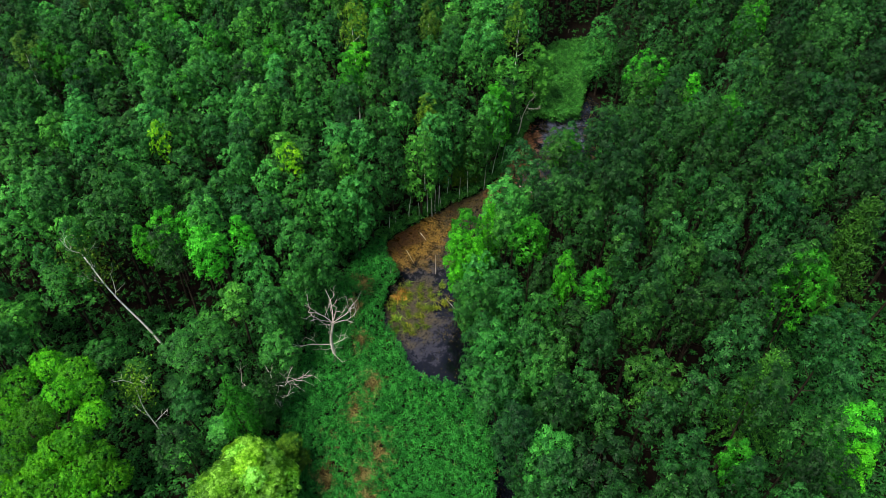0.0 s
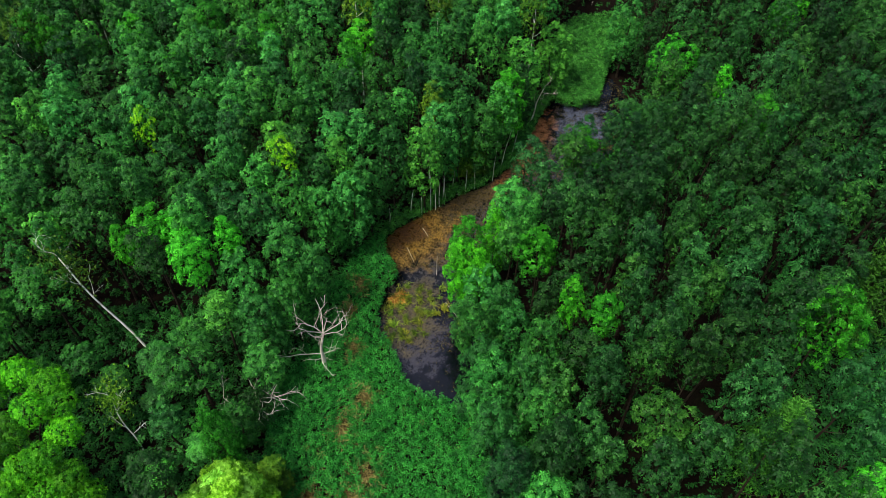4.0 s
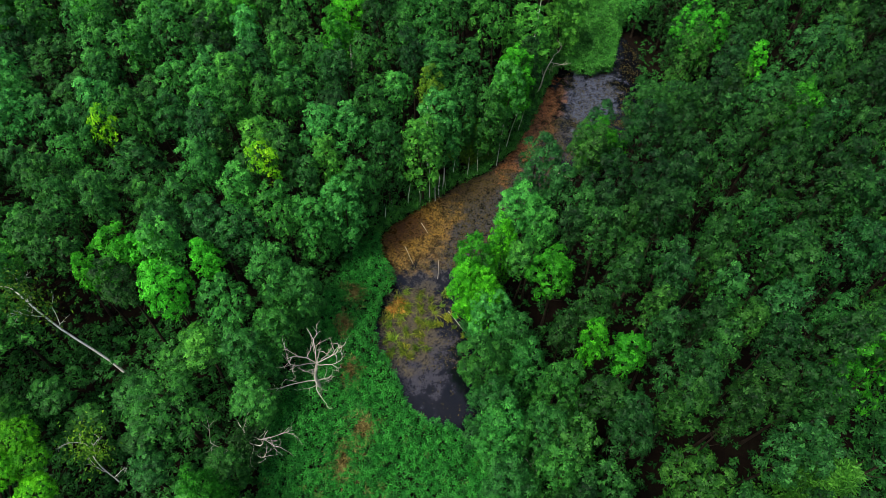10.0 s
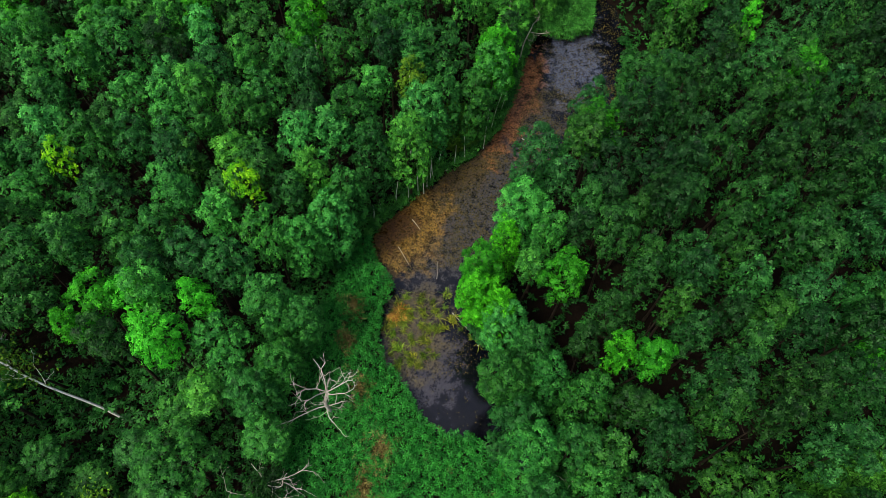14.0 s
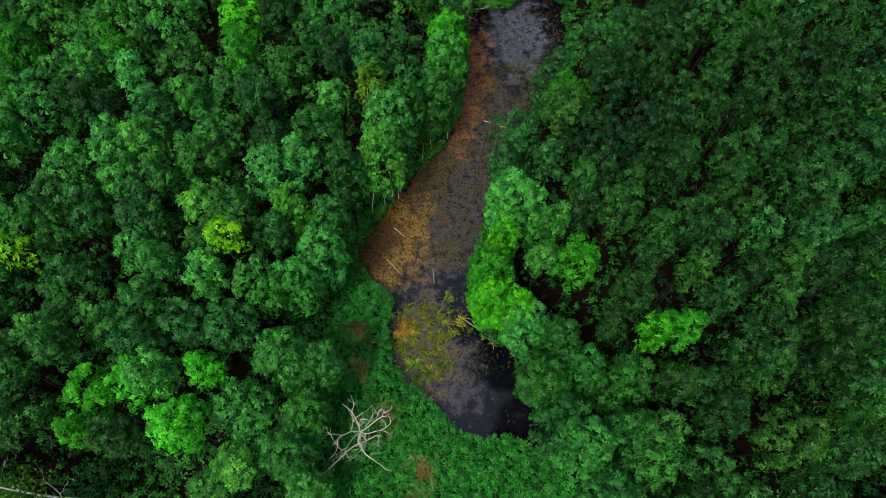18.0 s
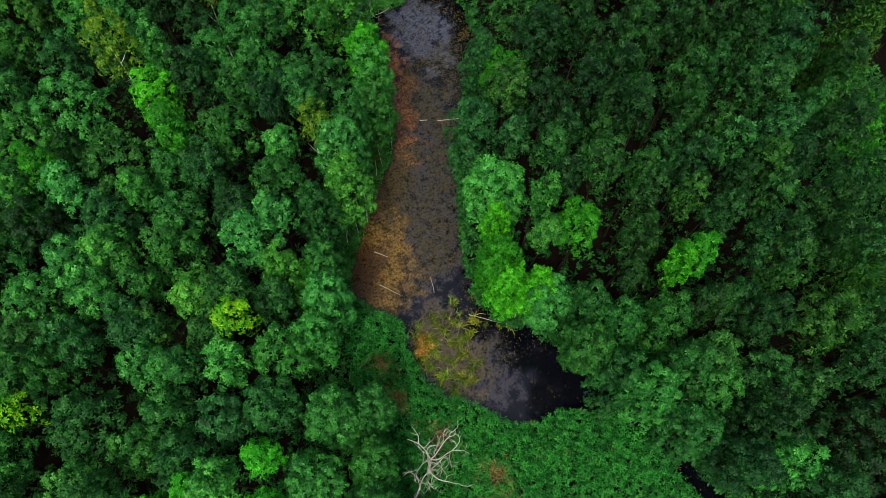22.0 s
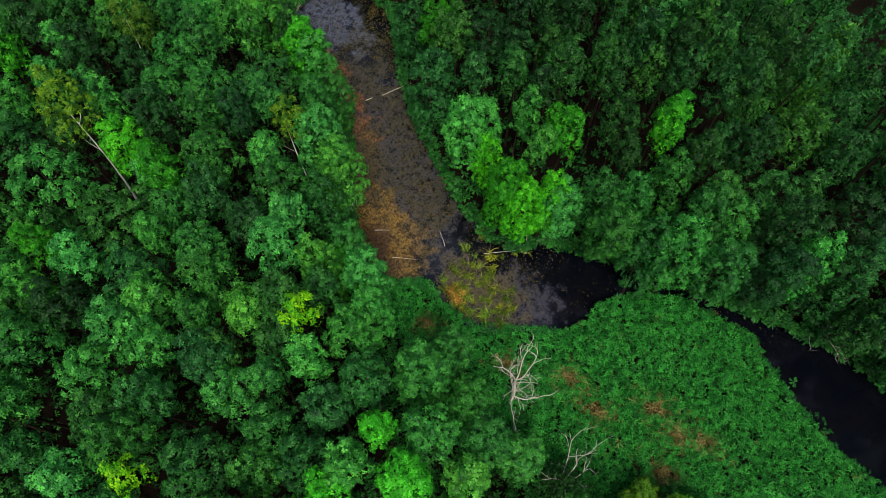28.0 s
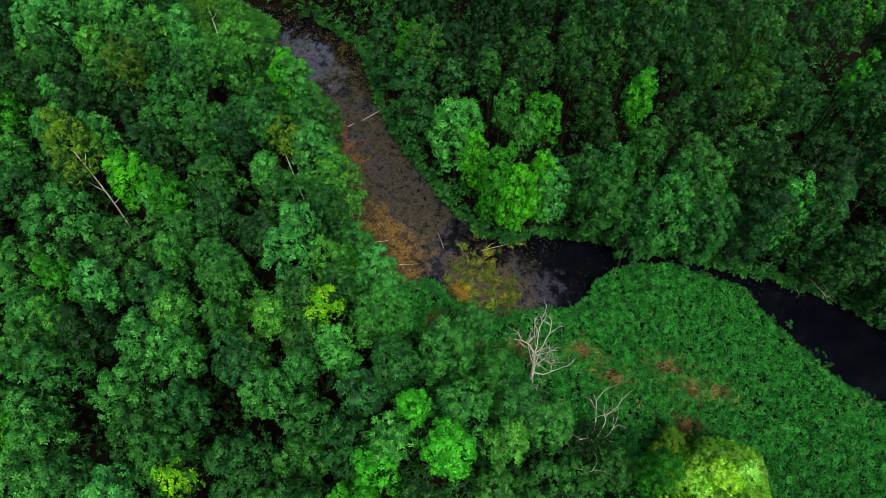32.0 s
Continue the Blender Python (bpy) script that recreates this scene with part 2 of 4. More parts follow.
def joined(pieces):
    at, vs, fs = 0, [], []
    for v, f in pieces:
        vs.append(np.asarray(v, float))
        fs.append(np.asarray(f, int) + at)
        at += len(v)
    return np.concatenate(vs), np.concatenate(fs)


def unit(v):
    return v / np.maximum(np.linalg.norm(v, axis=-1, keepdims=True), 1e-9)


def tube(points, radii, sides=7):
    """A tapered round limb along a bent line."""
    points, radii = np.asarray(points, float), np.asarray(radii, float)
    along = unit(np.gradient(points, axis=0))
    side = unit(np.cross(along, np.array([0.31, 0.83, 0.46])))
    other = np.cross(along, side)
    a = np.linspace(0, 2 * np.pi, sides, endpoint=False)
    ring = np.cos(a)[None, :, None] * side[:, None] + np.sin(a)[None, :, None] * other[:, None]
    v = (points[:, None] + ring * radii[:, None, None]).reshape(-1, 3)
    f = []
    for i in range(len(points) - 1):
        for j in range(sides):
            p, q, k = i * sides + j, i * sides + (j + 1) % sides, sides
            f += [(p, q, q + k), (p, q + k, p + k)]
    v = np.concatenate([v, points[-1:] + along[-1:] * radii[-1]])
    f += [((len(points) - 1) * sides + j, (len(points) - 1) * sides + (j + 1) % sides, len(v) - 1) for j in range(sides)]
    return v, f


def leaves(centres, normals, length, width, droop=0.25, fold=0.25):
    """A folded, pointed leaf spray at every centre."""
    n = len(centres)
    normals = unit(normals)
    way = unit(np.cross(normals, rng.normal(size=(n, 3))))
    way = unit(way - droop * np.array([0, 0, 1.0]))
    side = unit(np.cross(way, normals))
    up = np.cross(side, way)
    size = rng.uniform(0.65, 1.3, (n, 1))
    l, w = length * size, width * size * rng.uniform(0.8, 1.2, (n, 1))
    base, tip = centres - 0.5 * l * way, centres + 0.5 * l * way
    mid = centres + 0.05 * l * way + fold * w * up
    v = np.stack([base, mid - 0.5 * w * side, tip, mid + 0.5 * w * side], 1).reshape(-1, 3)
    k = 4 * np.arange(n)[:, None]
    f = np.concatenate([k + (0, 1, 2), k + (0, 2, 3)], 0)
    return v, f


def sprays_of(centres, normals, length, width, droop=0.25):
    """Small pointed leaf sprays, one facet each."""
    n = len(centres)
    normals = unit(normals)
    way = unit(np.cross(normals, rng.normal(size=(n, 3))) - droop * np.array([0, 0, 1.0]))
    side = unit(np.cross(way, normals))
    size = rng.uniform(0.6, 1.35, (n, 1))
    l, w = length * size, width * size * rng.uniform(0.75, 1.25, (n, 1))
    skew = rng.uniform(-0.3, 0.3, (n, 1)) * l
    v = np.stack([centres + 0.55 * l * way, centres - (0.45 * l + skew) * way - 0.5 * w * side, centres - (0.45 * l - skew) * way + 0.5 * w * side], 1).reshape(-1, 3)
    return v, np.arange(3 * n).reshape(-1, 3)


def rosettes(centres, axes, length, width, petals=6, dome=0.3):
    """Leaf rosettes: blunt leaves round one bud, each rosette one piece."""
    n, axes = len(centres), unit(axes)
    one = unit(np.cross(axes, rng.normal(size=(n, 3))))
    two = np.cross(axes, one)
    a = (np.arange(petals) * 2 * np.pi / petals)[None] + rng.uniform(-0.4, 0.4, (n, petals))
    w = np.cos(a)[..., None] * one[:, None] + np.sin(a)[..., None] * two[:, None]
    side = np.cross(axes[:, None], w)
    w = unit(w + axes[:, None] * rng.uniform(-0.4, 0.45, (n, petals, 1)))
    size = rng.uniform(0.75, 1.3, (n, 1, 1))
    l, half = length * size * rng.uniform(0.65, 1.25, (n, petals, 1)), 0.5 * width * size
    skew = w * l * rng.uniform(-0.3, 0.3, (n, petals, 1))
    end = centres[:, None] + w * l
    v = np.concatenate([(centres + axes * dome * length)[:, None], np.stack([end + side * half + skew, end - side * half - skew], 2).reshape(n, -1, 3)], 1)
    at = (1 + 2 * petals) * np.arange(n)[:, None]
    k = np.arange(petals)[None]
    f = np.stack([np.broadcast_to(at, (n, petals)), at + 1 + 2 * k, at + 2 + 2 * k], 2)
    return v.reshape(-1, 3), f.reshape(-1, 3)


def part(name, mesh, parent, label=""):
    ob = new(name, mesh)
    ob.parent = parent
    return tagged(ob, label)


# ---- the ground plan: pond, stream and reed beds ----
POND = [
    (16.5, 109), (15.4, 106.5), (12.8, 100), (11.1, 96), (8.6, 91.3), (4.5, 87), (0.6, 85.3), (-4.4, 81.3), (-8.6, 77.8), (-10.2, 75.5),
    (-9.0, 71.6), (-7.4, 69.0), (-9.0, 66.0), (-9.6, 62.0), (-9.0, 58.6), (-7.2, 56.8), (-5.4, 52.6), (-3.2, 50.3), (0.2, 49.6), (3.8, 46.0),
    (5.5, 40), (5.0, 33), (1.7, 28.5), (-1.9, 22.5), (-3.8, 16.5), (-7, 8), (4, 6), (6.8, 14), (9.0, 24), (8.2, 35),
    (7.4, 45), (6.2, 53), (4.3, 59.5), (2.6, 61), (1.5, 64.5), (3.6, 70), (7, 75), (12, 82), (18, 88), (26, 94), (28.5, 100), (29.5, 106), (30, 112), (27.5, 116.5), (22, 113),
]
FAR_POND = [(20, 128.5), (22, 134), (26, 139), (32, 142), (39, 140), (41, 133), (34, 132.5), (27, 132.5), (23, 130.5)]
REED_BED = [(-11.5, 75), (-16, 66), (-19, 54), (-20.5, 47), (-20, 35), (-19.5, 24), (-18, 8)] + [p for p in POND[9:26]][::-1]
FAR_REEDS = [(15.5, 110), (18, 107.5), (21.5, 106.5), (24.5, 107.5), (25.5, 112), (27.5, 118), (29, 121), (33.5, 124), (35, 128.5), (30, 131), (24, 130), (20, 127.5), (17.5, 120)]


def inside(points, poly):
    points = np.atleast_2d(points)
    x, y = points[:, 0], points[:, 1]
    hit = np.zeros(len(points), bool)
    for (x1, y1), (x2, y2) in zip(poly, poly[1:] + poly[:1]):
        if y1 != y2:
            hit ^= ((y1 > y) != (y2 > y)) & (x < (x2 - x1) * (y - y1) / (y2 - y1) + x1)
    return hit


def to_edge(points, poly):
    """Distance to the outline and the nearest point on it."""
    points = np.atleast_2d(np.asarray(points, float))
    best, near = np.full(len(points), 1e9), np.zeros_like(points)
    for a, b in zip(poly, poly[1:] + poly[:1]):
        a, d = np.array(a, float), np.subtract(b, a).astype(float)
        s = np.clip(((points - a) @ d) / (d @ d), 0, 1)[:, None]
        q = a + s * d
        dist = np.linalg.norm(points - q, axis=1)
        near = np.where((dist < best)[:, None], q, near)
        best = np.minimum(best, dist)
    return best, near


def depth_into(points, poly):
    d, _ = to_edge(points, poly)
    return np.where(inside(points, poly), d, -d)


def ground_height(points):
    points = np.atleast_2d(np.asarray(points, float))
    d = depth_into(points, POND)
    bank = 0.35 + 0.9 * np.clip((-d - 1.0) / 14.0, 0, 1)
    z = np.where(d > 0, -0.75 * np.clip(d / 0.8, 0, 1) + 0.12, 0.12 + (bank - 0.12) * np.clip(-d / 1.0, 0, 1))
    bumps = 0.12 * np.sin(points[:, 0] * 0.9 + 0.7 * np.sin(points[:, 1] * 0.6)) * np.sin(points[:, 1] * 0.8)
    return z + np.where(d < -1, bumps, 0)


def spread(a, b, step, reach):
    far = np.geomspace(step, reach, 26)
    return np.concatenate([a - far[::-1], np.arange(a, b, step), b + far])


def build_ground():
    xs, ys = spread(-48.0, 62.0, 1.0, 2500.0), spread(2.0, 146.0, 1.0, 2500.0)
    gx, gy = np.meshgrid(xs, ys)
    p = np.stack([gx.ravel(), gy.ravel()], 1)
    v = np.column_stack([p, ground_height(p)])
    n, k = len(xs), np.arange(len(xs) - 1)
    f = []
    for r in range(len(ys) - 1):
        a = r * n + k
        f += [np.stack([a, a + 1, a + n + 1], 1), np.stack([a, a + n + 1, a + n], 1)]
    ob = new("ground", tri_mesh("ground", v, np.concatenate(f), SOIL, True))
    tagged(ob, "forest floor of leaf litter and moss, tree shade in its near-black colour, sloping to the pond", "ground", kind="structure")


def build_water():
    v = [(-20, 0, 0), (50, 0, 0), (50, 150, 0), (-20, 150, 0)]
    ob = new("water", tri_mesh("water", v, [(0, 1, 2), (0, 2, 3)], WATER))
    tagged(ob, "still dark pond water with golden and rust-red algae film and painted sky sheen", "pond", kind="structure")


build_ground()
build_water()


# ---- trees ----
def crown_mesh(name, mat, radius, low, top, lobes, tall, leaf, fill=6.0, petals=5, skirt=-0.3, core=150):
    """A crown of rounded lobes round a dome, each lobe set with leaf rosettes; dark hollows stay between the lobes."""
    half = min(tall, (top - low) / (1 - skirt))
    mid, axes = top - half, np.array([radius, radius, half])
    k = (np.arange(lobes) + 0.5) / lobes
    z = np.clip(1 - (1 - skirt) * k + rng.uniform(-0.06, 0.06, lobes), -1, 1)
    a = np.arange(lobes) * 2.39996 + rng.uniform(-0.35, 0.35, lobes)
    flat = np.sqrt(np.clip(1 - z * z, 0, 1))
    way = np.column_stack([np.cos(a) * flat, np.sin(a) * flat, z])
    size = 0.345 * math.sqrt(6.283 * radius * half * (1 - skirt) / lobes) * rng.uniform(0.7, 1.3, lobes)
    at = way * np.maximum(axes - 0.9 * size[:, None], 0.3) * rng.uniform(0.7, 1.06, (lobes, 1)) + (0, 0, mid)
    cs, ns = [], []
    for i in range(lobes):
        count = int(6.283 * size[i] ** 2 * fill * (1.0 if z[i] > 0.0 or skirt < -0.5 else 0.6))
        d = unit(rng.normal(size=(count, 3)) * 0.65 + way[i] * 0.45 + np.array([0, 0, 0.6]))
        c = at[i] + d * size[i] * rng.uniform(0.75, 1.15, (count, 1)) * (1, 1, 1.4)
        gap = np.linalg.norm(c[:, None] - at[None], axis=2) / size[None]
        gap[:, i] = 9
        out = gap.min(1) > 0.72
        cs.append(c[out])
        ns.append((d * 1.0 + np.array([0, 0, 0.25]) + rng.normal(size=d.shape) * 0.3)[out])
    pieces = [rosettes(np.concatenate(cs), np.concatenate(ns), leaf, leaf * 0.72, petals)]
    d = unit(rng.normal(size=(core, 3)) + (0, 0, 0.25))
    pieces.append(sprays_of(d * axes * rng.uniform(0.3, 0.62, (core, 1)) + (0, 0, mid), d + rng.normal(size=(core, 3)) * 0.4, 0.45, 0.4, 0.2))
    return tri_mesh(name, *joined(pieces), mat)


def trunk_mesh(name, mat, height, thick, low, radius, limbs=4, bend=0.4):
    ph = rng.uniform(0, 6.28)
    h = np.linspace(-0.4, height, 8)
    line = np.column_stack([bend * np.sin(h / height * 2.5 + ph), bend * np.cos(h / height * 2.1 + ph), h])
    line[:, :2] -= line[0, :2]
    rad = thick * (1 - 0.85 * np.clip(h / height, 0, 1)) * np.where(h < 0.3, 1.35, 1.0)
    pieces = [tube(line, rad, 8)]
    for k in range(limbs):
        z = low * 0.75 + (height - low * 0.75) * (k + 0.3) / limbs * 0.9
        a = k * 2.4 + ph
        start = np.array([np.interp(z, h, line[:, 0]), np.interp(z, h, line[:, 1]), z])
        out = radius * rng.uniform(0.45, 0.65)
        s = np.linspace(0, 1, 5)[:, None]
        pts = start + np.hstack([np.cos(a) * out * s, np.sin(a) * out * s, out * 0.75 * s ** 1.4])
        pieces.append(tube(pts, np.linspace(thick * 0.28, thick * 0.05, 5), 5))
    return tri_mesh(name, *joined(pieces), mat, True)


SPECIES = {
    "alder": ("alder_tree", "alder", ALDER, BARK, "dark green alder with a dense rounded crown in the wood"),
    "oak": ("oak_tree", "oak", OAK, BARK, "bluish dark green oak with a broad lobed crown"),
    "maple": ("maple_tree", "maple", MAPLE, BARK, "bright green maple standing out of the darker wood"),
    "hornbeam": ("hornbeam_tree", "hornbeam", HORNBEAM, BARK, "olive green hornbeam with a brownish cast in the wood"),
    "birch": ("birch_tree", "birch", BIRCH, PALE_BARK, "yellowish birch with a thin feathery crown"),
    "lime": ("lime_tree", "lime tree", LIME, BARK, "small lime-yellow tree with turning leaves among dark crowns"),
    "larch": ("larch_tree", "larch", LARCH, BARK, "light green larch with drooping feathery needle sprays"),
}
TEMPLATES = {}


def template(kind, crown, trunk, d, h):
    base = new(SPECIES[kind][0])
    base.empty_display_size = 0.5
    tagged(base, SPECIES[kind][4], SPECIES[kind][1], "trees of the wood")
    part("trunk", trunk, base)
    part("crown", crown, base)
    TEMPLATES.setdefault(kind, []).append((base, d, h))


for kind, style in {
    "alder": dict(leaf=0.235, fill=6.6),
    "oak": dict(leaf=0.24, fill=6.0),
    "maple": dict(leaf=0.24, fill=6.8),
    "hornbeam": dict(leaf=0.23, fill=6.2),
}.items():
    # small, usual, broad and very broad crowns, one with skirts down to the water, one over bare bank stems
    for d, low, tall, skirt, lobes in ((4.2, 9.6, 5.4, -0.15, 18), (5.2, 9.6, 5.8, -0.15, 24), (6.2, 9.4, 6.0, -0.15, 30), (8.4, 9.5, 6.4, -0.15, 44), (6.4, 3.5, 9.0, -0.7, 46), (6.2, 7.5, 6.2, -0.55, 46)):
        _, _, leaf_mat, bark_mat, _ = SPECIES[kind]
        template(kind, crown_mesh(f"{kind}_crown", leaf_mat, d / 2, low, 19.0, lobes, tall, skirt=skirt, **style), trunk_mesh(f"{kind}_trunk", bark_mat, 16.0, 0.2, low, d / 2), d, 19.0)
for k in range(2):
    template("birch", crown_mesh("birch_crown", BIRCH, 2.6, 9.0, 19.0, 22, 5.0, 0.22, 5.5, 5, -0.3, 60), trunk_mesh("birch_trunk", PALE_BARK, 15.5, 0.13, 9.0, 2.4), 5.2, 19.0)
template("lime", crown_mesh("lime_crown", LIME, 2.1, 11.0, 19.0, 9, 3.8, 0.27, 3.0, 5, -0.5, 20), trunk_mesh("lime_trunk", BARK, 16.0, 0.13, 9.0, 1.6), 3.8, 19.0)


def larch_crown():
    c, n = [], []
    for tier in range(13):
        z, r = 5.0 + tier * 1.1, 3.6 * (1 - tier / 14.0) + 0.3
        for b in range(9):
            a = b * 0.698 + tier * 0.37 + rng.uniform(-0.2, 0.2)
            s = np.linspace(0.2, 1.0, 12)[:, None]
            pts = np.hstack([np.cos(a) * r * s, np.sin(a) * r * s, z - 0.9 * s ** 2 + 0.25 * s])
            for _ in range(5):
                c.append(pts + rng.normal(size=pts.shape) * (0.16, 0.16, 0.22))
                n.append(np.tile([np.cos(a) * 0.5, np.sin(a) * 0.5, 1.0], (12, 1)) + rng.normal(size=pts.shape) * 0.3)
    return tri_mesh("larch_crown", *leaves(np.concatenate(c), np.concatenate(n), 0.42, 0.12, 0.7, 0.1), LARCH)


template("larch", larch_crown(), trunk_mesh("larch_trunk", BARK, 19.0, 0.2, 4.0, 2.0, 10), 7.2, 19.5)


def canopy(x, y):
    """How high the wood stands: lower on the near west side and along the water, highest inside the east wood."""
    edge = -max(depth_into([(x, y)], POND)[0], depth_into([(x, y)], REED_BED)[0])
    east = x > (0.0 if y < 75 else 0.62 * (y - 75))
    if east:
        return (18.8 if y < 68 else 16.6) + (4.6 if y < 68 else 6.4) * min(max(edge / 18.0, 0), 1)
    return 17.3 + 2.6 * min(max(edge / 12.0, 0), 1) - 1.6 * min(max((62 - y) / 20.0, 0), 1)


PLANTED = []
USED = set()


def plant(kind, x, y, d, h=None):
    """A tree whose crown stands over (x, y); where that is over water it leans out from the bank."""
    if kind == "alder" and x > (0.0 if y < 75 else 0.62 * (y - 75)) + 11:
        kind = "oak" if rng.random() < 0.5 else "hornbeam"
    choices = TEMPLATES[kind]
    if kind in ("alder", "oak", "hornbeam") and any(math.hypot(x - a, y - b) < 0.25 * (d + c) + 0.6 for a, b, c in PLANTED):
        return None
    PLANTED.append((x, y, d))
    east = x > (0.0 if y < 75 else 0.62 * (y - 75))
    shore = -max(depth_into([(x, y)], POND)[0], depth_into([(x, y)], REED_BED)[0])
    d = max(d * 1.1, ((4.6 if east and d > 3.6 else 3.5) if shore > 4.5 else 4.8) if kind in ("alder", "oak", "hornbeam") else 3.0)
    if len(choices) == 6:
        choices = choices[:4] if shore > 4.5 else choices[4:5]
    fits = [c for c in choices if abs(c[1] - d) <= 0.7] or [min(choices, key=lambda c: abs(c[1] - d))]
    base, bd, bh = fits[int(rng.integers(len(fits)))]
    h = (h or canopy(x, y) + (rng.uniform(-2.6, 2.0) if east else rng.uniform(-2.8, 1.6)))
    foot = np.array([x, y])
    for poly in (POND, FAR_POND, REED_BED):
        deep, near = to_edge([foot], poly)
        if inside([foot], poly)[0]:
            foot = near[0] + unit(near[0] - foot) * 0.7
    lean = np.array([x, y]) - foot
    if np.linalg.norm(lean) > 4.0:
        lean = unit(lean) * 4.0
    axis = Vector((-lean[1], lean[0], 0)) if np.linalg.norm(lean) > 0.05 else Vector((1, 0, 0))
    tilt = Matrix.Rotation(math.atan2(np.linalg.norm(lean), 0.8 * h), 4, axis.normalized())
    s = d / bd
    m = Matrix.Translation((*foot, float(ground_height([foot])[0]) - 0.05)) @ tilt @ pose(0, 0, 0, rng.uniform(-3, 3), rng.uniform(-3, 3), rng.uniform(0, 360)) @ Matrix.Diagonal((s, s, h / bh, 1))
    if base not in USED:
        USED.add(base)
        base.matrix_basis = m
        ob = base
    else:
        ob = copy_thing(base, m)
        ob.matrix_basis = m
    return ob

for x, y, d in [(-20.7, 73.9, 3.2), (-40.2, 78.2, 2.2)]:
    plant("lime", x, y, d, 20.8)
for x, y, d, h in [(-16.1, 106.0, 5.2, 24.5), (-3.2, 109.5, 4.6, 22.5), (-3.7, 88.0, 4.0, 18.5), (11.7, 107.4, 4.6, 22.5), (-69.6, 102.3, 6.5, 20.5), (-66.0, 121.0, 4.5, 20.0)]:
    plant("birch", x, y, d, h)
# Tall alders that close the view to the pond's west corner.
for x, y, d, h in [(-13.2, 72.2, 5.0, 17.0), (-11.6, 76.4, 4.6, 17.5), (-8.6, 80.2, 4.6, 18.0), (-16.6, 70.4, 5.0, 17.0)]:
    plant("alder", x, y, d, h)
# Trees that lean out over the east shore and the stream.
for x, y, d in [(4.6, 58.2, 5.0), (3.0, 52.8, 5.4), (4.0, 48.8, 5.2), (5.0, 44.8, 5.2), (6.2, 40.4, 5.4), (7.4, 35.2, 5.4), (9.8, 29.4, 5.4), (9.4, 22.6, 5.2), (31.6, 97.0, 5.2), (33.4, 104.6, 5.6)]:
    plant("oak" if y > 80 or x > 7 else "alder", x, y, d)
# Trees that stand out, as (x, y, crown width), row by row from the near end.
for x, y, d in [(8.9, 32.7, 6.1), (20.8, 34.7, 4.5), (30.0, 35.7, 6.1), (15.6, 36.9, 3.3), (13.7, 40.7, 5.4), (9.7, 41.4, 4.2), (16.6, 43.6, 3.8), (12.3, 43.9, 4.8), (20.6, 45.2, 4.5), (9.1, 45.2, 4.7), (10.4, 47.4, 4.6), (27.1, 47.5, 5.3), (13.9, 47.5, 4.3), (32.6, 48.2, 5.5), (10.2, 49.1, 4.7), (7.4, 51.3, 4.1), (35.7, 52.5, 5.1), (31.0, 53.2, 4.3), (20.5, 53.3, 3.4), (6.4, 55.6, 4.4), (27.9, 55.2, 3.6), (7.8, 55.2, 5.8), (14.3, 57.2, 4.4), (31.3, 57.3, 4.3), (21.7, 58.4, 3.5), (27.6, 58.6, 3.6), (33.9, 59.2, 4.4)]:
    plant("alder", x, y, d)
for x, y, d in [(16.5, 60.0, 3.0), (39.9, 60.9, 5.3), (22.3, 61.4, 4.1), (31.0, 61.8, 4.4), (26.9, 63.6, 3.6), (7.1, 64.0, 3.3), (15.9, 64.5, 4.6), (20.9, 65.5, 3.5), (28.5, 67.2, 3.7), (24.6, 67.4, 3.0), (38.6, 68.1, 4.0), (22.0, 68.5, 3.6), (34.4, 69.1, 5.2), (14.2, 69.7, 3.5), (8.5, 72.1, 6.6), (22.0, 73.2, 3.7), (48.9, 73.4, 6.7), (18.4, 75.1, 7.3), (27.2, 75.2, 4.5), (43.7, 75.5, 5.0), (57.6, 75.8, 8.2), (31.1, 76.0, 3.3), (24.8, 78.2, 3.2), (47.8, 78.4, 7.1), (36.2, 79.6, 6.3), (22.7, 81.9, 6.5), (28.8, 82.7, 6.7), (24.1, 86.8, 7.0)]:
    plant("alder", x, y, d)
for x, y, d in [(32.7, 88.2, 5.4), (44.0, 92.5, 7.7), (64.9, 102.1, 8.7)]:
    plant("alder", x, y, d)
for x, y, d in [(-21.5, 54.0, 5.2), (-47.2, 55.7, 6.2), (-19.4, 57.3, 4.7), (-24.1, 58.8, 5.8), (-15.8, 61.3, 3.2), (-53.6, 61.4, 7.5), (-23.1, 65.5, 4.9), (-31.8, 66.4, 5.6), (-38.2, 67.5, 3.5), (-15.2, 68.7, 6.6), (-19.7, 69.4, 5.5), (-35.0, 70.6, 4.7), (-31.1, 71.3, 5.2), (-25.1, 71.7, 4.0), (-36.7, 74.9, 6.6), (-30.5, 76.4, 4.9), (-61.4, 78.4, 8.6), (-10.6, 79.3, 4.7), (-16.6, 81.2, 5.9), (-4.2, 81.7, 5.4)]:
    plant("alder", x, y, d)
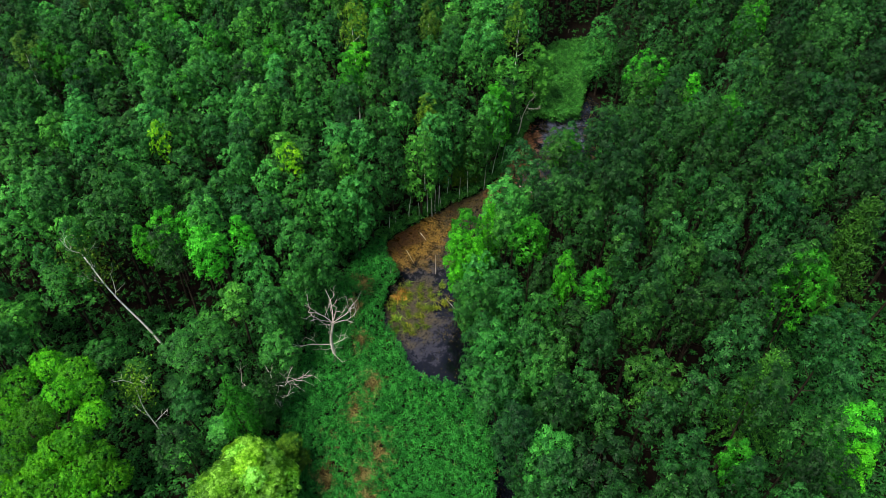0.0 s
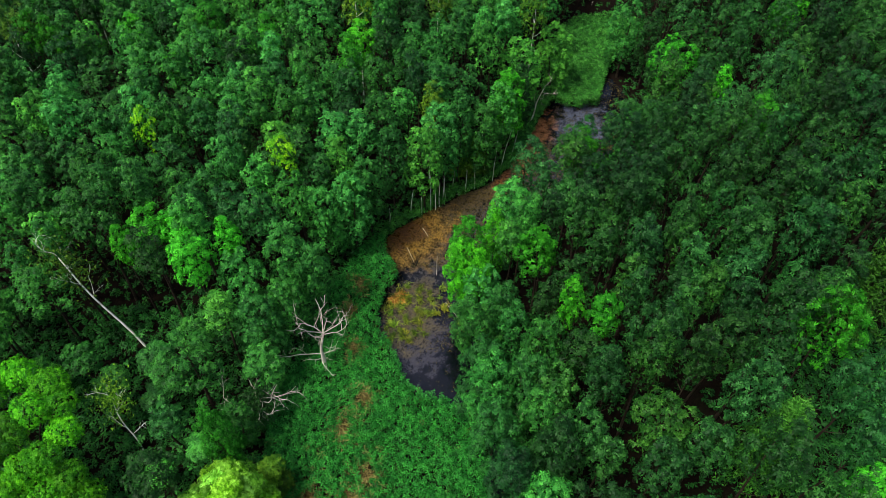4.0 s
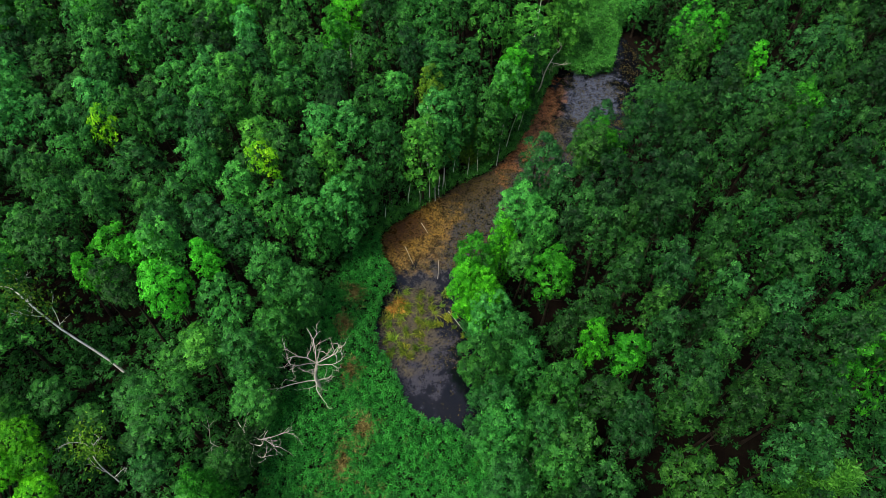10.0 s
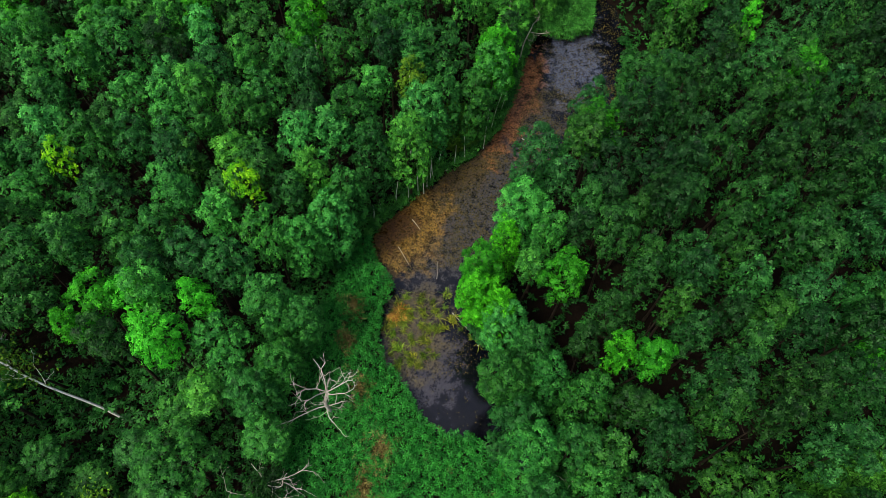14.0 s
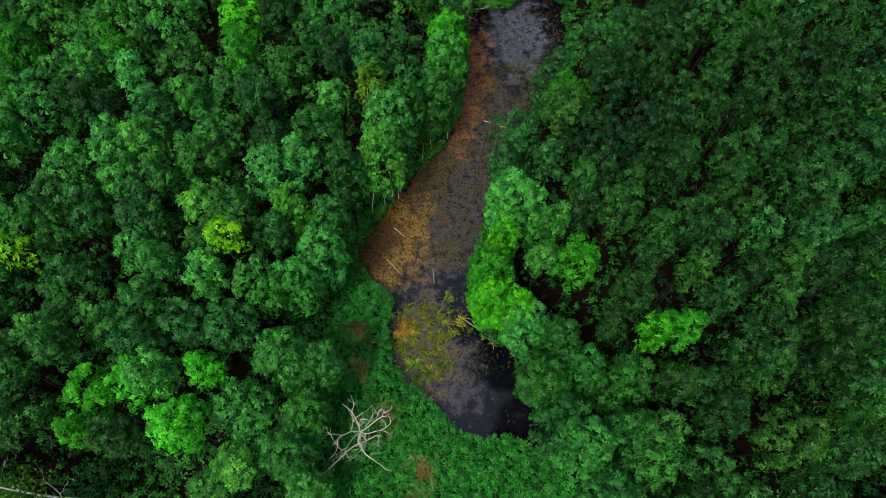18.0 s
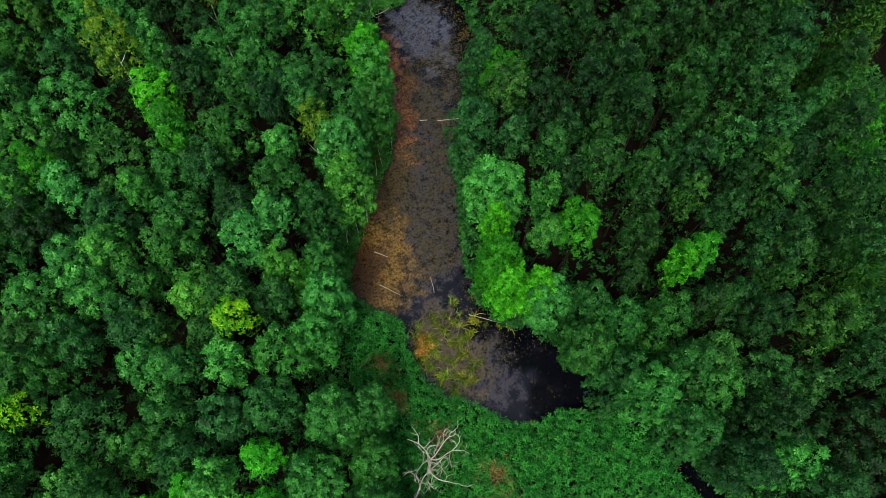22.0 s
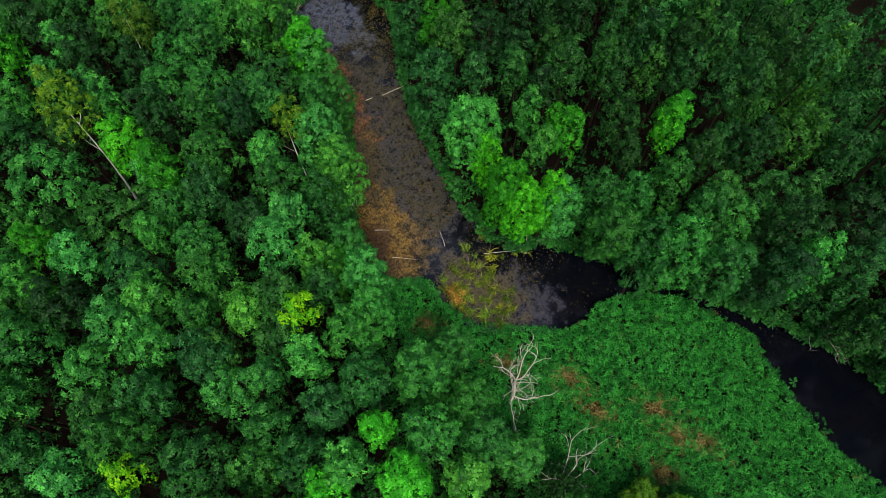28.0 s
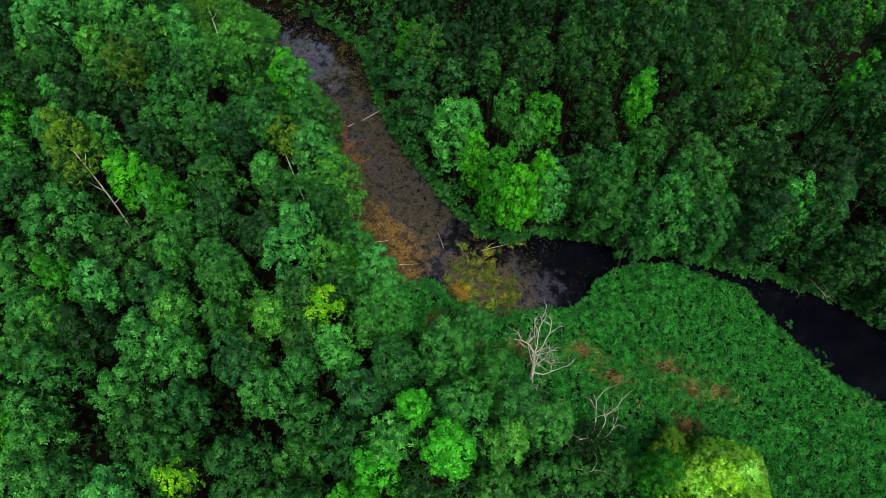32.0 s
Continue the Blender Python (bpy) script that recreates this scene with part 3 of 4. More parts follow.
for x, y, d in [(-34.7, 82.1, 5.0), (-38.4, 82.4, 5.7), (-22.9, 83.9, 5.5), (-30.8, 84.5, 5.0), (-9.7, 84.7, 5.5), (-26.1, 87.3, 4.4), (0.5, 87.4, 3.8), (-19.5, 87.4, 5.0), (4.8, 88.8, 5.1), (-30.3, 89.1, 5.2), (-35.5, 89.2, 5.9), (-7.4, 89.5, 3.8), (-11.2, 92.4, 5.8), (1.6, 95.2, 7.4), (-36.6, 95.4, 7.6), (-6.7, 96.2, 4.0), (-3.1, 98.9, 5.5), (-35.1, 100.1, 5.0), (-31.6, 102.6, 4.3), (10.3, 102.7, 6.8), (-21.9, 104.3, 7.8), (-34.6, 106.3, 6.7), (-28.3, 107.0, 7.3), (16.6, 109.8, 6.2), (-34.3, 111.3, 6.1), (-20.6, 111.5, 5.7), (0.8, 123.9, 7.6)]:
    plant("alder", x, y, d)
for x, y, d in [(22.0, 40.3, 6.2), (16.9, 46.8, 3.8), (11.1, 53.8, 3.2), (37.5, 74.9, 5.5), (55.3, 95.5, 8.1)]:
    plant("hornbeam", x, y, d)
for x, y, d in [(-2.8, 88.8, 5.1)]:
    plant("hornbeam", x, y, d)
for x, y, d in [(34.0, 40.2, 7.7), (50.2, 59.6, 8.7)]:
    plant("larch", x, y, d)
for x, y, d in [(26.8, 30.4, 3.0), (39.2, 49.5, 7.0), (16.7, 53.2, 3.9), (3.8, 59.8, 3.7), (1.8, 62.4, 4.8), (11.0, 62.3, 4.9), (2.9, 65.2, 4.8), (6.0, 68.1, 3.3), (33.8, 101.6, 7.4)]:
    plant("maple", x, y, d)
for x, y, d in [(-29.2, 58.8, 4.9), (-39.0, 61.0, 3.0), (-26.1, 62.3, 3.5), (-33.1, 63.2, 4.5), (-37.6, 64.0, 5.7), (-12.8, 74.8, 3.0), (-15.6, 94.6, 4.3), (-27.7, 99.7, 3.5), (-14.3, 101.5, 5.2)]:
    plant("maple", x, y, d)
for x, y, d in [(14.9, 30.4, 8.3), (25.4, 37.7, 4.6), (28.6, 42.9, 5.3), (22.0, 49.1, 5.7), (47.0, 66.8, 4.3), (44.6, 69.5, 4.9), (18.1, 86.4, 4.6)]:
    plant("oak", x, y, d)
for x, y, d in [(-34.2, 58.5, 3.9), (-42.5, 63.0, 6.4), (-26.9, 67.2, 4.4), (-24.7, 75.3, 4.6), (-29.6, 80.0, 4.8), (-14.5, 86.0, 4.9), (-38.2, 86.3, 5.8), (-25.7, 91.5, 5.8), (-52.1, 92.1, 9.0), (-30.9, 94.5, 5.4), (-21.9, 96.9, 8.7), (-10.6, 99.5, 4.8), (-65.1, 108.2, 8.0)]:
    plant("oak", x, y, d)

# Lower trees round the clearing, with their heights.
for x, y, d, h in [(-21.3, 50.3, 4.9, 10.5), (-23.0, 42.9, 4.1, 9.5), (-30.2, 42.2, 4.2, 9.5), (-28.1, 47.6, 7.7, 14.5), (-49.4, 56.6, 4.9, 9.5), (-54.6, 56.6, 4.3, 9.5), (-33.5, 50.5, 4.5, 9.0), (-29.5, 52.8, 4.5, 10.0), (-25.5, 46.6, 4.2, 8.0), (-26.5, 40.6, 3.6, 6.5), (-33.6, 46.6, 3.6, 6.0), (-38.6, 47.4, 4.0, 7.5), (-43.0, 50.4, 4.5, 8.0), (-47.5, 48.4, 4.0, 7.5), (-30.5, 37.6, 3.4, 5.5)]:
    plant("alder", x, y, d, h)


def bank_rows():
    """Trees close along both shores, their skirts hanging over the water."""
    for line, step, off in ((POND[26:30], 2.7, -2.0), (POND[29:34], 2.9, 0.8), (POND[26:34], 3.4, 2.4), (POND[33:36], 3.3, 0.2), (POND[35:38], 3.2, 1.0), (POND[37:42], 3.4, 5.0), (POND[:9][::-1], 3.0, 1.8)):
        line = np.array(line, float)
        run = np.concatenate([[0], np.cumsum(np.linalg.norm(np.diff(line, axis=0), axis=1))])
        for k in np.arange(1.0, run[-1] - 1.0, step):
            q = np.array([np.interp(k, run, line[:, 0]), np.interp(k, run, line[:, 1])])
            w = unit(np.array([np.interp(k + 0.5, run, line[:, 0]), np.interp(k + 0.5, run, line[:, 1])]) - q)
            x, y = q + off * np.array([w[1], -w[0]]) * (-1 if line[0, 0] < -5 else 1) + rng.uniform(-0.5, 0.5, 2)
            near = np.array(PLANTED)
            if np.any(np.hypot(near[:, 0] - x, near[:, 1] - y) < 2.8):
                continue
            plant(str(rng.choice(["alder", "oak", "hornbeam", "maple"], p=[0.3, 0.5, 0.12, 0.08] if x > 3 and y < 60 else [0.5, 0.22, 0.2, 0.08])), x, y, rng.uniform(4.8, 6.2))


def fill_wood():
    """The rest of the wood, wherever a crown finds room."""
    y = rng.uniform(8, 168, 26000)
    p = np.column_stack([rng.uniform(-1, 1, len(y)) * (38 + 0.45 * y) - 1, y])
    wet = np.max([depth_into(p, poly) for poly in (POND, FAR_POND, REED_BED, FAR_REEDS)], 0)
    p = p[(wet < np.where((y > 83) & (p[:, 0] > 12) & (y < 112), -6.0, -1.0)) & ((y < 148) | ((p[:, 0] > 0) & (p[:, 0] < 58)))]
    for k, (x, y) in enumerate(p):
        near = np.array(PLANTED)
        east = x > (0.0 if y < 75 else 0.62 * (y - 75))
        d = rng.uniform(2.9, 3.5) if k > 0.7 * len(p) else rng.uniform(4.4, 6.2) if east else rng.uniform(3.8, 5.6)
        if np.any(np.hypot(near[:, 0] - x, near[:, 1] - y) < (0.44 if east else 0.405) * (near[:, 2] + d)):
            continue
        if np.hypot(x + 34, y - 39) < 7 or np.hypot(x + 40.5, y - 51) < 6.5 or np.hypot(x + 40, y - 56.5) < 5 or np.hypot(x + 36, y - 51) < 5 or (x < -20 and 19 < y < 34) or np.hypot(x + 45, y - 38) < 8.5 or np.hypot(x + 22, y - 33) < 6 or (y < 57 and x > 40 + 0.25 * (y - 40)):
            continue
        odds = [0.30, 0.38, 0.05, 0.27, 0.0] if east else [0.68, 0.18, 0.06, 0.08, 0.0]
        plant(str(rng.choice(["alder", "oak", "maple", "hornbeam", "birch"], p=odds)), x, y, d)


bank_rows()
fill_wood()


# ---- feature trees ----
def puff_tree(name, mat, x, y, puffs, label, category, leaf, trunk_height):
    """A many-headed tree: rounded heads of fine leaves on a short forked trunk."""
    base = tagged(new(name), label, category)
    base.location = (x, y, float(ground_height([(x, y)])[0]) - 0.05)
    limbs = [tube([(0, 0, -0.3), (0.1, 0, 1.0), (0, 0.1, trunk_height)], [0.45, 0.36, 0.28], 9)]
    for k, (px_, py_, pz, r, n) in enumerate(puffs):
        c = np.array([px_, py_, pz])
        limbs.append(tube([(0, 0, trunk_height * 0.8), c * (0.5, 0.5, 0.75), c], [0.2, 0.12, 0.05], 5))
        d = unit(rng.normal(size=(n, 3)) + np.array([0, 0, 0.45]))
        bumps = 1 + 0.14 * np.sin(d[:, :1] * 6 + k) * np.sin(d[:, 1:2] * 6 + 2 * k) + 0.07 * rng.normal(size=(n, 1))
        body = rosettes(c + d * r * bumps * (1, 1, 0.88), d * 0.8 + (0, 0, 0.4) + rng.normal(size=(n, 3)) * 0.3, leaf, leaf * 0.6, 5)
        part("foliage_head", tri_mesh("foliage_head", *body, mat), base)
    part("trunk", tri_mesh("trunk", *joined(limbs), BARK, True), base)
    return base


def heads(count, rx, ry, low, high, r, n):
    out = []
    for k in range(count):
        u = (k + 0.5) / count
        a, s = k * 2.39996, math.sqrt(u)
        out.append((rx * s * math.cos(a), ry * s * math.sin(a), high - (high - low) * s ** 2 + rng.uniform(-1.4, 1.4), r * rng.uniform(0.75, 1.2), n))
    return out


WILLOW_HEADS = [(-2.6, 8.7, 10.5), (1.7, 7.3, 11), (-4.8, 6.1, 10.5), (3.4, 5.1, 11), (1.4, 3.7, 12), (4.6, 2.3, 10), (-0.1, 1.2, 11.6), (-1.9, 0.6, 10.5), (2.2, -1.7, 10), (3.8, -0.7, 10.5), (5.9, -1.8, 8), (-2.6, -2.5, 9), (0.7, -3.0, 9), (4.5, -3.2, 8), (-1.0, -4.4, 7.5), (2.1, -4.7, 7.5), (-5.8, 2.9, 9.5), (7.2, -2.9, 6), (-3.5, -5.4, 7.5), (4.5, -4.8, 6)]
puff_tree("willow_tree", WILLOW, -44.0, 37.0, [(x, y, z, rng.uniform(1.6, 2.05), 620) for x, y, z in WILLOW_HEADS], "bright green many-headed willow with rounded puffs of foliage", "willow", 0.17, 4.0)
puff_tree("sallow_tree", SALLOW, -21.8, 32.8, heads(34, 5.0, 4.6, 4.0, 10.8, 1.5, 330), "pale yellow-green sallow tree at the edge of the reeds", "sallow", 0.20, 3.5)
puff_tree("sallow_bush", BIRCH, -18.6, 37.2, heads(9, 1.6, 1.8, 3.0, 6.0, 1.15, 240), "olive-yellow sallow bush beside the reed bed", "bush", 0.20, 2.0)
puff_tree("sallow_bush", BIRCH, 2.6, 89.2, heads(18, 2.6, 1.5, 1.2, 7.5, 1.0, 230), "bright yellow-green bush leaning out from the pond's bank", "bush", 0.2, 1.2)


def branch(pieces, start, way, length, thick, depth, wiggle=0.35, lift=0.1):
    """One crooked dead limb with its twigs."""
    pts, p, w = [np.array(start, float)], np.array(start, float), unit(np.array(way, float))
    steps = 6
    for _ in range(steps):
        w = unit(w + rng.normal(size=3) * wiggle * 0.6 + (0, 0, lift))
        p = p + w * length / steps
        pts.append(p)
    pieces.append(tube(pts, np.linspace(thick, thick * 0.35, steps + 1), 6 if depth > 1 else 4))
    if depth > 0:
        for k in range(1, steps + 1):
            if rng.random() < 0.62:
                side = unit(unit(rng.normal(size=3)) * 0.8 + unit(pts[k] - pts[k - 1]) * 1.0)
                branch(pieces, pts[k], side, length * rng.uniform(0.35, 0.6), thick * 0.5, depth - 1, wiggle, lift)


def dead_tree(foot, top, thick, limbs, label, name="dead_tree", mat=None, leafy=None):
    """A bare trunk with crooked limbs: (share of the height, degrees round, rise, length)."""
    mat = mat or DEAD_WOOD
    base = tagged(new(name), label, "dead tree")
    base.location = foot
    axis = np.subtract(top, foot)
    s = np.linspace(0, 1, 9)[:, None]
    line = axis * s + 0.18 * np.sin(s * 7.0) * np.array([1.0, 0.6, 0])
    part("trunk", tri_mesh("trunk", *tube(line - (0, 0, 0.3), np.linspace(thick, thick * 0.45, 9), 9), mat, True), base)
    for share, round_, rise, length in limbs:
        pieces = []
        k = min(int(share * 8), 8)
        way = (math.cos(radians(round_)), math.sin(radians(round_)), rise)
        branch(pieces, line[k], way, length, max(thick * 0.2, 0.035), 2, 0.34, 0.1)
        part("limb", tri_mesh("limb", *joined(pieces), mat, True), base)
    if leafy:
        leaf_mat, count, spread_of = leafy
        c = line[-1] * rng.uniform(0.78, 1.12, (count, 1)) + rng.normal(size=(count, 3)) * spread_of
        part("foliage", tri_mesh("foliage", *sprays_of(c, rng.normal(size=(count, 3)) * 0.6 + (0, 0, 1), 0.3, 0.2, 0.5), leaf_mat), base)
    return base


dead_tree((-15.6, 53.4, 0.3), (-14.8, 54.0, 8.6), 0.3, [(1.0, 20, 1.3, 4.4), (1.0, 100, 1.5, 4.6), (1.0, 215, 1.3, 4.6), (1.0, -50, 1.1, 4.2), (1.0, 160, 1.0, 4.4), (0.88, -15, 0.9, 4.2), (0.75, 50, 0.7, 4.4), (0.62, -70, 0.5, 3.6), (0.6, 190, 0.25, 5.6), (0.5, 5, 0.5, 3.6), (0.85, 280, 0.9, 3.6)], "bleached bare dead tree with crooked limbs at the reed edge")
dead_tree((-21.0, 45.8, 0.4), (-21.2, 45.5, 7.6), 0.26, [(1.0, -20, 0.15, 5.0), (1.0, 15, 0.2, 4.8), (0.9, 190, 0.2, 4.2), (1.0, 120, 0.6, 2.6), (0.85, -55, 0.05, 4.0)], "broken dead oak with long grey arms reaching over the reeds", leafy=(HORNBEAM, 1400, (0.9, 0.9, 0.9)))
dead_tree((-38.2, 55.0, 0.5), (-44.6, 57.7, 17.5), 0.16, [(0.75, 140, 0.9, 4.0), (0.85, 220, 1.0, 3.6), (0.95, 100, 1.0, 3.2), (1.0, 180, 1.2, 3.0), (0.65, 60, 0.9, 3.0)], "leaning white birch trunk, nearly bare, above the undergrowth", "leaning_birch", PALE_BARK, (BIRCH, 900, (1.3, 1.1, 1.0)))
dead_tree((-35.0, 41.4, 0.5), (-37.0, 44.5, 9.5), 0.09, [(0.6, 150, 0.8, 3.0), (0.8, 60, 0.9, 2.6), (1.0, 170, 1.2, 2.4), (0.45, 20, 0.7, 2.6)], "thin leaning dead birch in the clearing", "leaning_birch", PALE_BARK, (BIRCH, 700, (0.9, 0.9, 1.2)))
dead_tree((9.6, 42.4, 0.4), (8.2, 42.2, 12.5), 0.09, [(0.9, 180, 0.8, 2.0), (1.0, 100, 1.2, 1.6)], "grey dead snag between the crowns on the stream bank")
dead_tree((12.6, 102.5, 0.4), (14.4, 103.6, 7.0), 0.13, [(1.0, 60, 0.3, 2.6), (0.9, -40, 0.0, 3.0), (0.8, -70, -0.1, 2.4), (0.6, 120, 0.5, 2.0)], "bleached dead snag toppled over the pond's west bank")
dead_tree((13.2, 28.0, 0.3), (9.2, 25.5, 2.0), 0.08, [(1.0, 200, 0.2, 3.0), (0.8, 250, 0.1, 3.2), (0.6, 170, 0.1, 3.0), (0.9, 120, 0.2, 2.4)], "dead branches lying out over the dark stream")

for x, y, h, lx, ly in [(-9.3, 78.6, 3.5, 0.4, 0.1), (-8.2, 79.6, 3.0, -0.2, 0.2), (-6.2, 81.2, 5.0, 0.1, 0.0), (-3.3, 82.0, 6.5, 0.1, 0.1), (-2.5, 82.2, 6.0, -0.2, 0.1), (-1.5, 83.7, 5.0, 0.2, 0.2), (0.0, 86.3, 4.0, 0.1, 0.3), (5.2, 89.4, 9.0, -0.4, 0.3), (6.2, 88.6, 8.0, 0.3, 0.1), (7.5, 91.3, 7.0, 0.8, 0.6), (9.4, 94.6, 5.0, 0.5, 0.2), (-4.6, 81.0, 4.0, 0.2, 0.1), (-2.0, 82.9, 5.5, 0.1, 0.0), (-1.0, 84.2, 4.5, -0.1, 0.1), (2.0, 86.2, 4.5, 0.3, 0.0), (3.4, 86.8, 5.0, 0.1, 0.2)]:
    stem = []
    branch(stem, (0, 0, -0.3), (lx * 0.25, ly * 0.25, 1.0), 1.1 * h, 0.06, 0, 0.06, 0.1)
    ob = new("bare_stem", tri_mesh("bare_stem", *joined(stem), PALE_BARK, True))
    ob.location = (x, y, float(ground_height([(x, y)])[0]))
    tagged(ob, "thin pale bare stem standing on the pond bank", "dead stem", "bare stems on the bank")


# ---- reed beds and undergrowth ----
DRY = [(-10.0, 49.0, 1.1), (-11.8, 45.1, 1.2), (-8.4, 39.5, 1.4), (-14.4, 36.1, 1.2), (-10.0, 36.2, 0.9), (-11.8, 55.9, 0.8), (-9.2, 33.5, 1.1), (-13.2, 62.0, 0.7), (-12.2, 66.0, 0.8)]


def scatter(poly, count, extra=0.35):
    box = np.array(poly)
    p = rng.uniform(box.min(0) - extra, box.max(0) + extra, (count * 4, 2))
    return p[inside(p, poly) | (to_edge(p, poly)[0] < extra)][:count]


def tuft_mesh(name, p, tall, blades, length, width, mat, spread_of=0.35, lean=0.8, least=0.3):
    """Tufts of arching blades; neighbours differ in height, so that the bed is uneven and has dark hollows."""
    z = np.maximum(ground_height(p), 0)
    roll = 0.9 + 0.16 * np.sin(p[:, 0] * 0.8 + 1.3 * np.sin(p[:, 1] * 0.45)) * np.sin(p[:, 1] * 0.7)
    c = np.column_stack([p + rng.normal(size=p.shape) * 0.3 * spread_of, z + tall * rng.uniform(least, 1.2, len(p)) * roll])
    up = np.column_stack([rng.normal(size=p.shape) * 0.45 * lean, np.ones(len(p))])
    return tri_mesh(name, *rosettes(c, up, length, width, blades, 0.35), mat)


spots = scatter(REED_BED, 21000, 0.25)
dry = np.min([np.hypot(spots[:, 0] - x, (spots[:, 1] - y) * 0.75) / r + 0.25 * np.sin(spots[:, 0] * 5) * np.sin(spots[:, 1] * 4) for x, y, r in DRY], 0)
tagged(new("reed_bed", tuft_mesh("reed_bed", spots[dry > 0.7], 1.9, 5, 0.30, 0.12, REED, 0.35, 1.0, 0.55)), "dense green reed bed filling the meadow beside the pond", "reeds", kind="stuff")
tagged(new("reed_bed", tuft_mesh("far_reed_bed", scatter(FAR_REEDS, 9000), 2.6, 6, 0.42, 0.13, FRESH_REED)), "green reeds growing across the far end of the pond", "reeds", kind="stuff")
straws = np.concatenate([np.column_stack([rng.normal(x, r * 0.75, 130), rng.normal(y, r * 1.15, 130)]) for x, y, r in DRY] + [scatter(REED_BED, 110)])
tagged(new("dry_reeds", tuft_mesh("dry_reeds", straws, 1.75, 7, 0.45, 0.06, STRAW)), "patches of flattened straw-coloured dry reed among the green", "reeds", kind="stuff")
verge = [(-9.5, 74.8), (-13.5, 67), (-16, 55), (-17, 47), (-17, 26), (-32, 16), (-62, 30), (-68, 60), (-28, 62), (-20, 70), (-13, 79)]
wood = rng.uniform((-105, 12), (105, 150), (36000, 2))
wood = wood[np.abs(wood[:, 0] + 1) < 38 + 0.45 * wood[:, 1]]
wood = wood[np.max([depth_into(wood, poly) for poly in (POND, REED_BED, FAR_REEDS, FAR_POND)], 0) < 0.3]
low, tall = np.concatenate([scatter(verge, 6000), scatter([(30, 22), (62, 40), (64, 62), (44, 60), (36, 40)], 3000), wood[:9000]]), wood[9000:]
tagged(new("undergrowth", tuft_mesh("undergrowth", low, 0.9, 6, 0.42, 0.22, NETTLE)), "low dark green undergrowth of nettles and brambles", "undergrowth", kind="stuff")
edge = np.array(POND[26:42], float)
run = np.concatenate([[0], np.cumsum(np.linalg.norm(np.diff(edge, axis=0), axis=1))])
k = rng.uniform(0, run[-1], 1500)
shrubs = np.column_stack([np.interp(k, run, edge[:, 0]), np.interp(k, run, edge[:, 1])]) + np.abs(rng.normal(size=(1500, 1))) * 0.9 * (1, -0.15) - (0.5, 0)
shrubs = shrubs[(shrubs[:, 1] < 66) | (rng.random(len(shrubs)) < 0.75)]
tagged(new("bank_shrubs", tuft_mesh("bank_shrubs", shrubs, 1.3, 8, 0.42, 0.24, NETTLE, 0.6)), "dark green brambles and ferns hanging over the pond's bank", "undergrowth", kind="stuff")
edge = np.array(POND[:10], float)
run = np.concatenate([[0], np.cumsum(np.linalg.norm(np.diff(edge, axis=0), axis=1))])
k = rng.uniform(0, run[-1], 1500)
fringe = np.column_stack([np.interp(k, run, edge[:, 0]), np.interp(k, run, edge[:, 1])]) + np.abs(rng.normal(size=(1500, 1))) * 1.0 * (-0.7, 0.7) + (0.1, -0.1)
tagged(new("bank_grass", tuft_mesh("bank_grass", fringe, 1.0, 6, 0.34, 0.14, FRESH_REED, 0.6)), "fresh green grass and herbs fringing the pond's bank", "grass", kind="stuff")
tagged(new("understorey", tuft_mesh("understorey", tall, 3.6, 6, 0.42, 0.26, NETTLE, 0.9)), "dark green saplings and hazel growing beneath the tall trees", "undergrowth", kind="stuff")


# ---- plants and wood in the water ----
def tussock_mesh(blades, length, mat):
    """A tangle of long arching blades, combed mostly one way."""
    a = rng.normal(0.6, 1.3, blades)
    s = np.linspace(0, 1, 5)
    vs, fs = [], []
    for k in range(blades):
        out, l = rng.uniform(0.3, 0.95), length * rng.uniform(0.5, 1.2)
        d, side = np.array([math.cos(a[k]), math.sin(a[k]), 0]), np.array([-math.sin(a[k]), math.cos(a[k]), 0])
        foot = np.append(rng.normal(size=2) * 0.22, 0)
        mid = foot + d * (out * l * s)[:, None] + side * (rng.uniform(-0.3, 0.3) * l * s ** 2)[:, None] + np.array([0, 0, 1]) * (l * (1.2 * s - 0.95 * s ** 2))[:, None]
        w = (0.032 * (1 - s ** 2) + 0.005)[:, None]
        vs.append(np.concatenate([mid - side * w, mid + side * w]))
        fs.append(np.array([f for i in range(4) for f in ((i, i + 1, i + 6), (i, i + 6, i + 5))]) + 10 * k)
    return tri_mesh("tussock", np.concatenate(vs), np.concatenate(fs), mat)


sedges = [tussock_mesh(48, 1.35, SEDGE) for _ in range(4)]
rusty = tussock_mesh(110, 1.1, RUST)
spots = [(-4.2, 67.0), (-2.6, 66.5), (-3.9, 65.4), (-6.5, 63.2), (-4.1, 63.3), (-4.3, 59.8), (-5.8, 59.2), (-6.5, 60.4), (-3.2, 59.7), (-0.6, 63.9), (0.4, 62.6), (1.5, 61.4), (-0.9, 67.2), (-5.9, 67.4), (-5.2, 58.6), (-3.6, 60.5), (-7.6, 61.5), (-7.8, 63.9), (-5.4, 64.9), (-2.2, 64.6), (-6.9, 66.6), (-1.2, 65.6), (1.6, 66.4), (2.4, 60.8)]
spots += [(float(rng.normal(-5.2, 2.3)), float(rng.normal(62.6, 2.9))) for _ in range(34)]
for k, (x, y) in enumerate(spots):
    ob = new("sedge_tussock", sedges[k % 4])
    s = rng.uniform(0.5, 1.1)
    ob.matrix_basis = Matrix.Translation((x, y, -0.05)) @ pose(0, 0, 0, 0, 0, rng.uniform(0, 360)) @ Matrix.Diagonal((s, s, s, 1))
    tagged(ob, "yellow-green sedge tussock standing in the shallow pond", "sedge", "sedge tussocks in the pond")
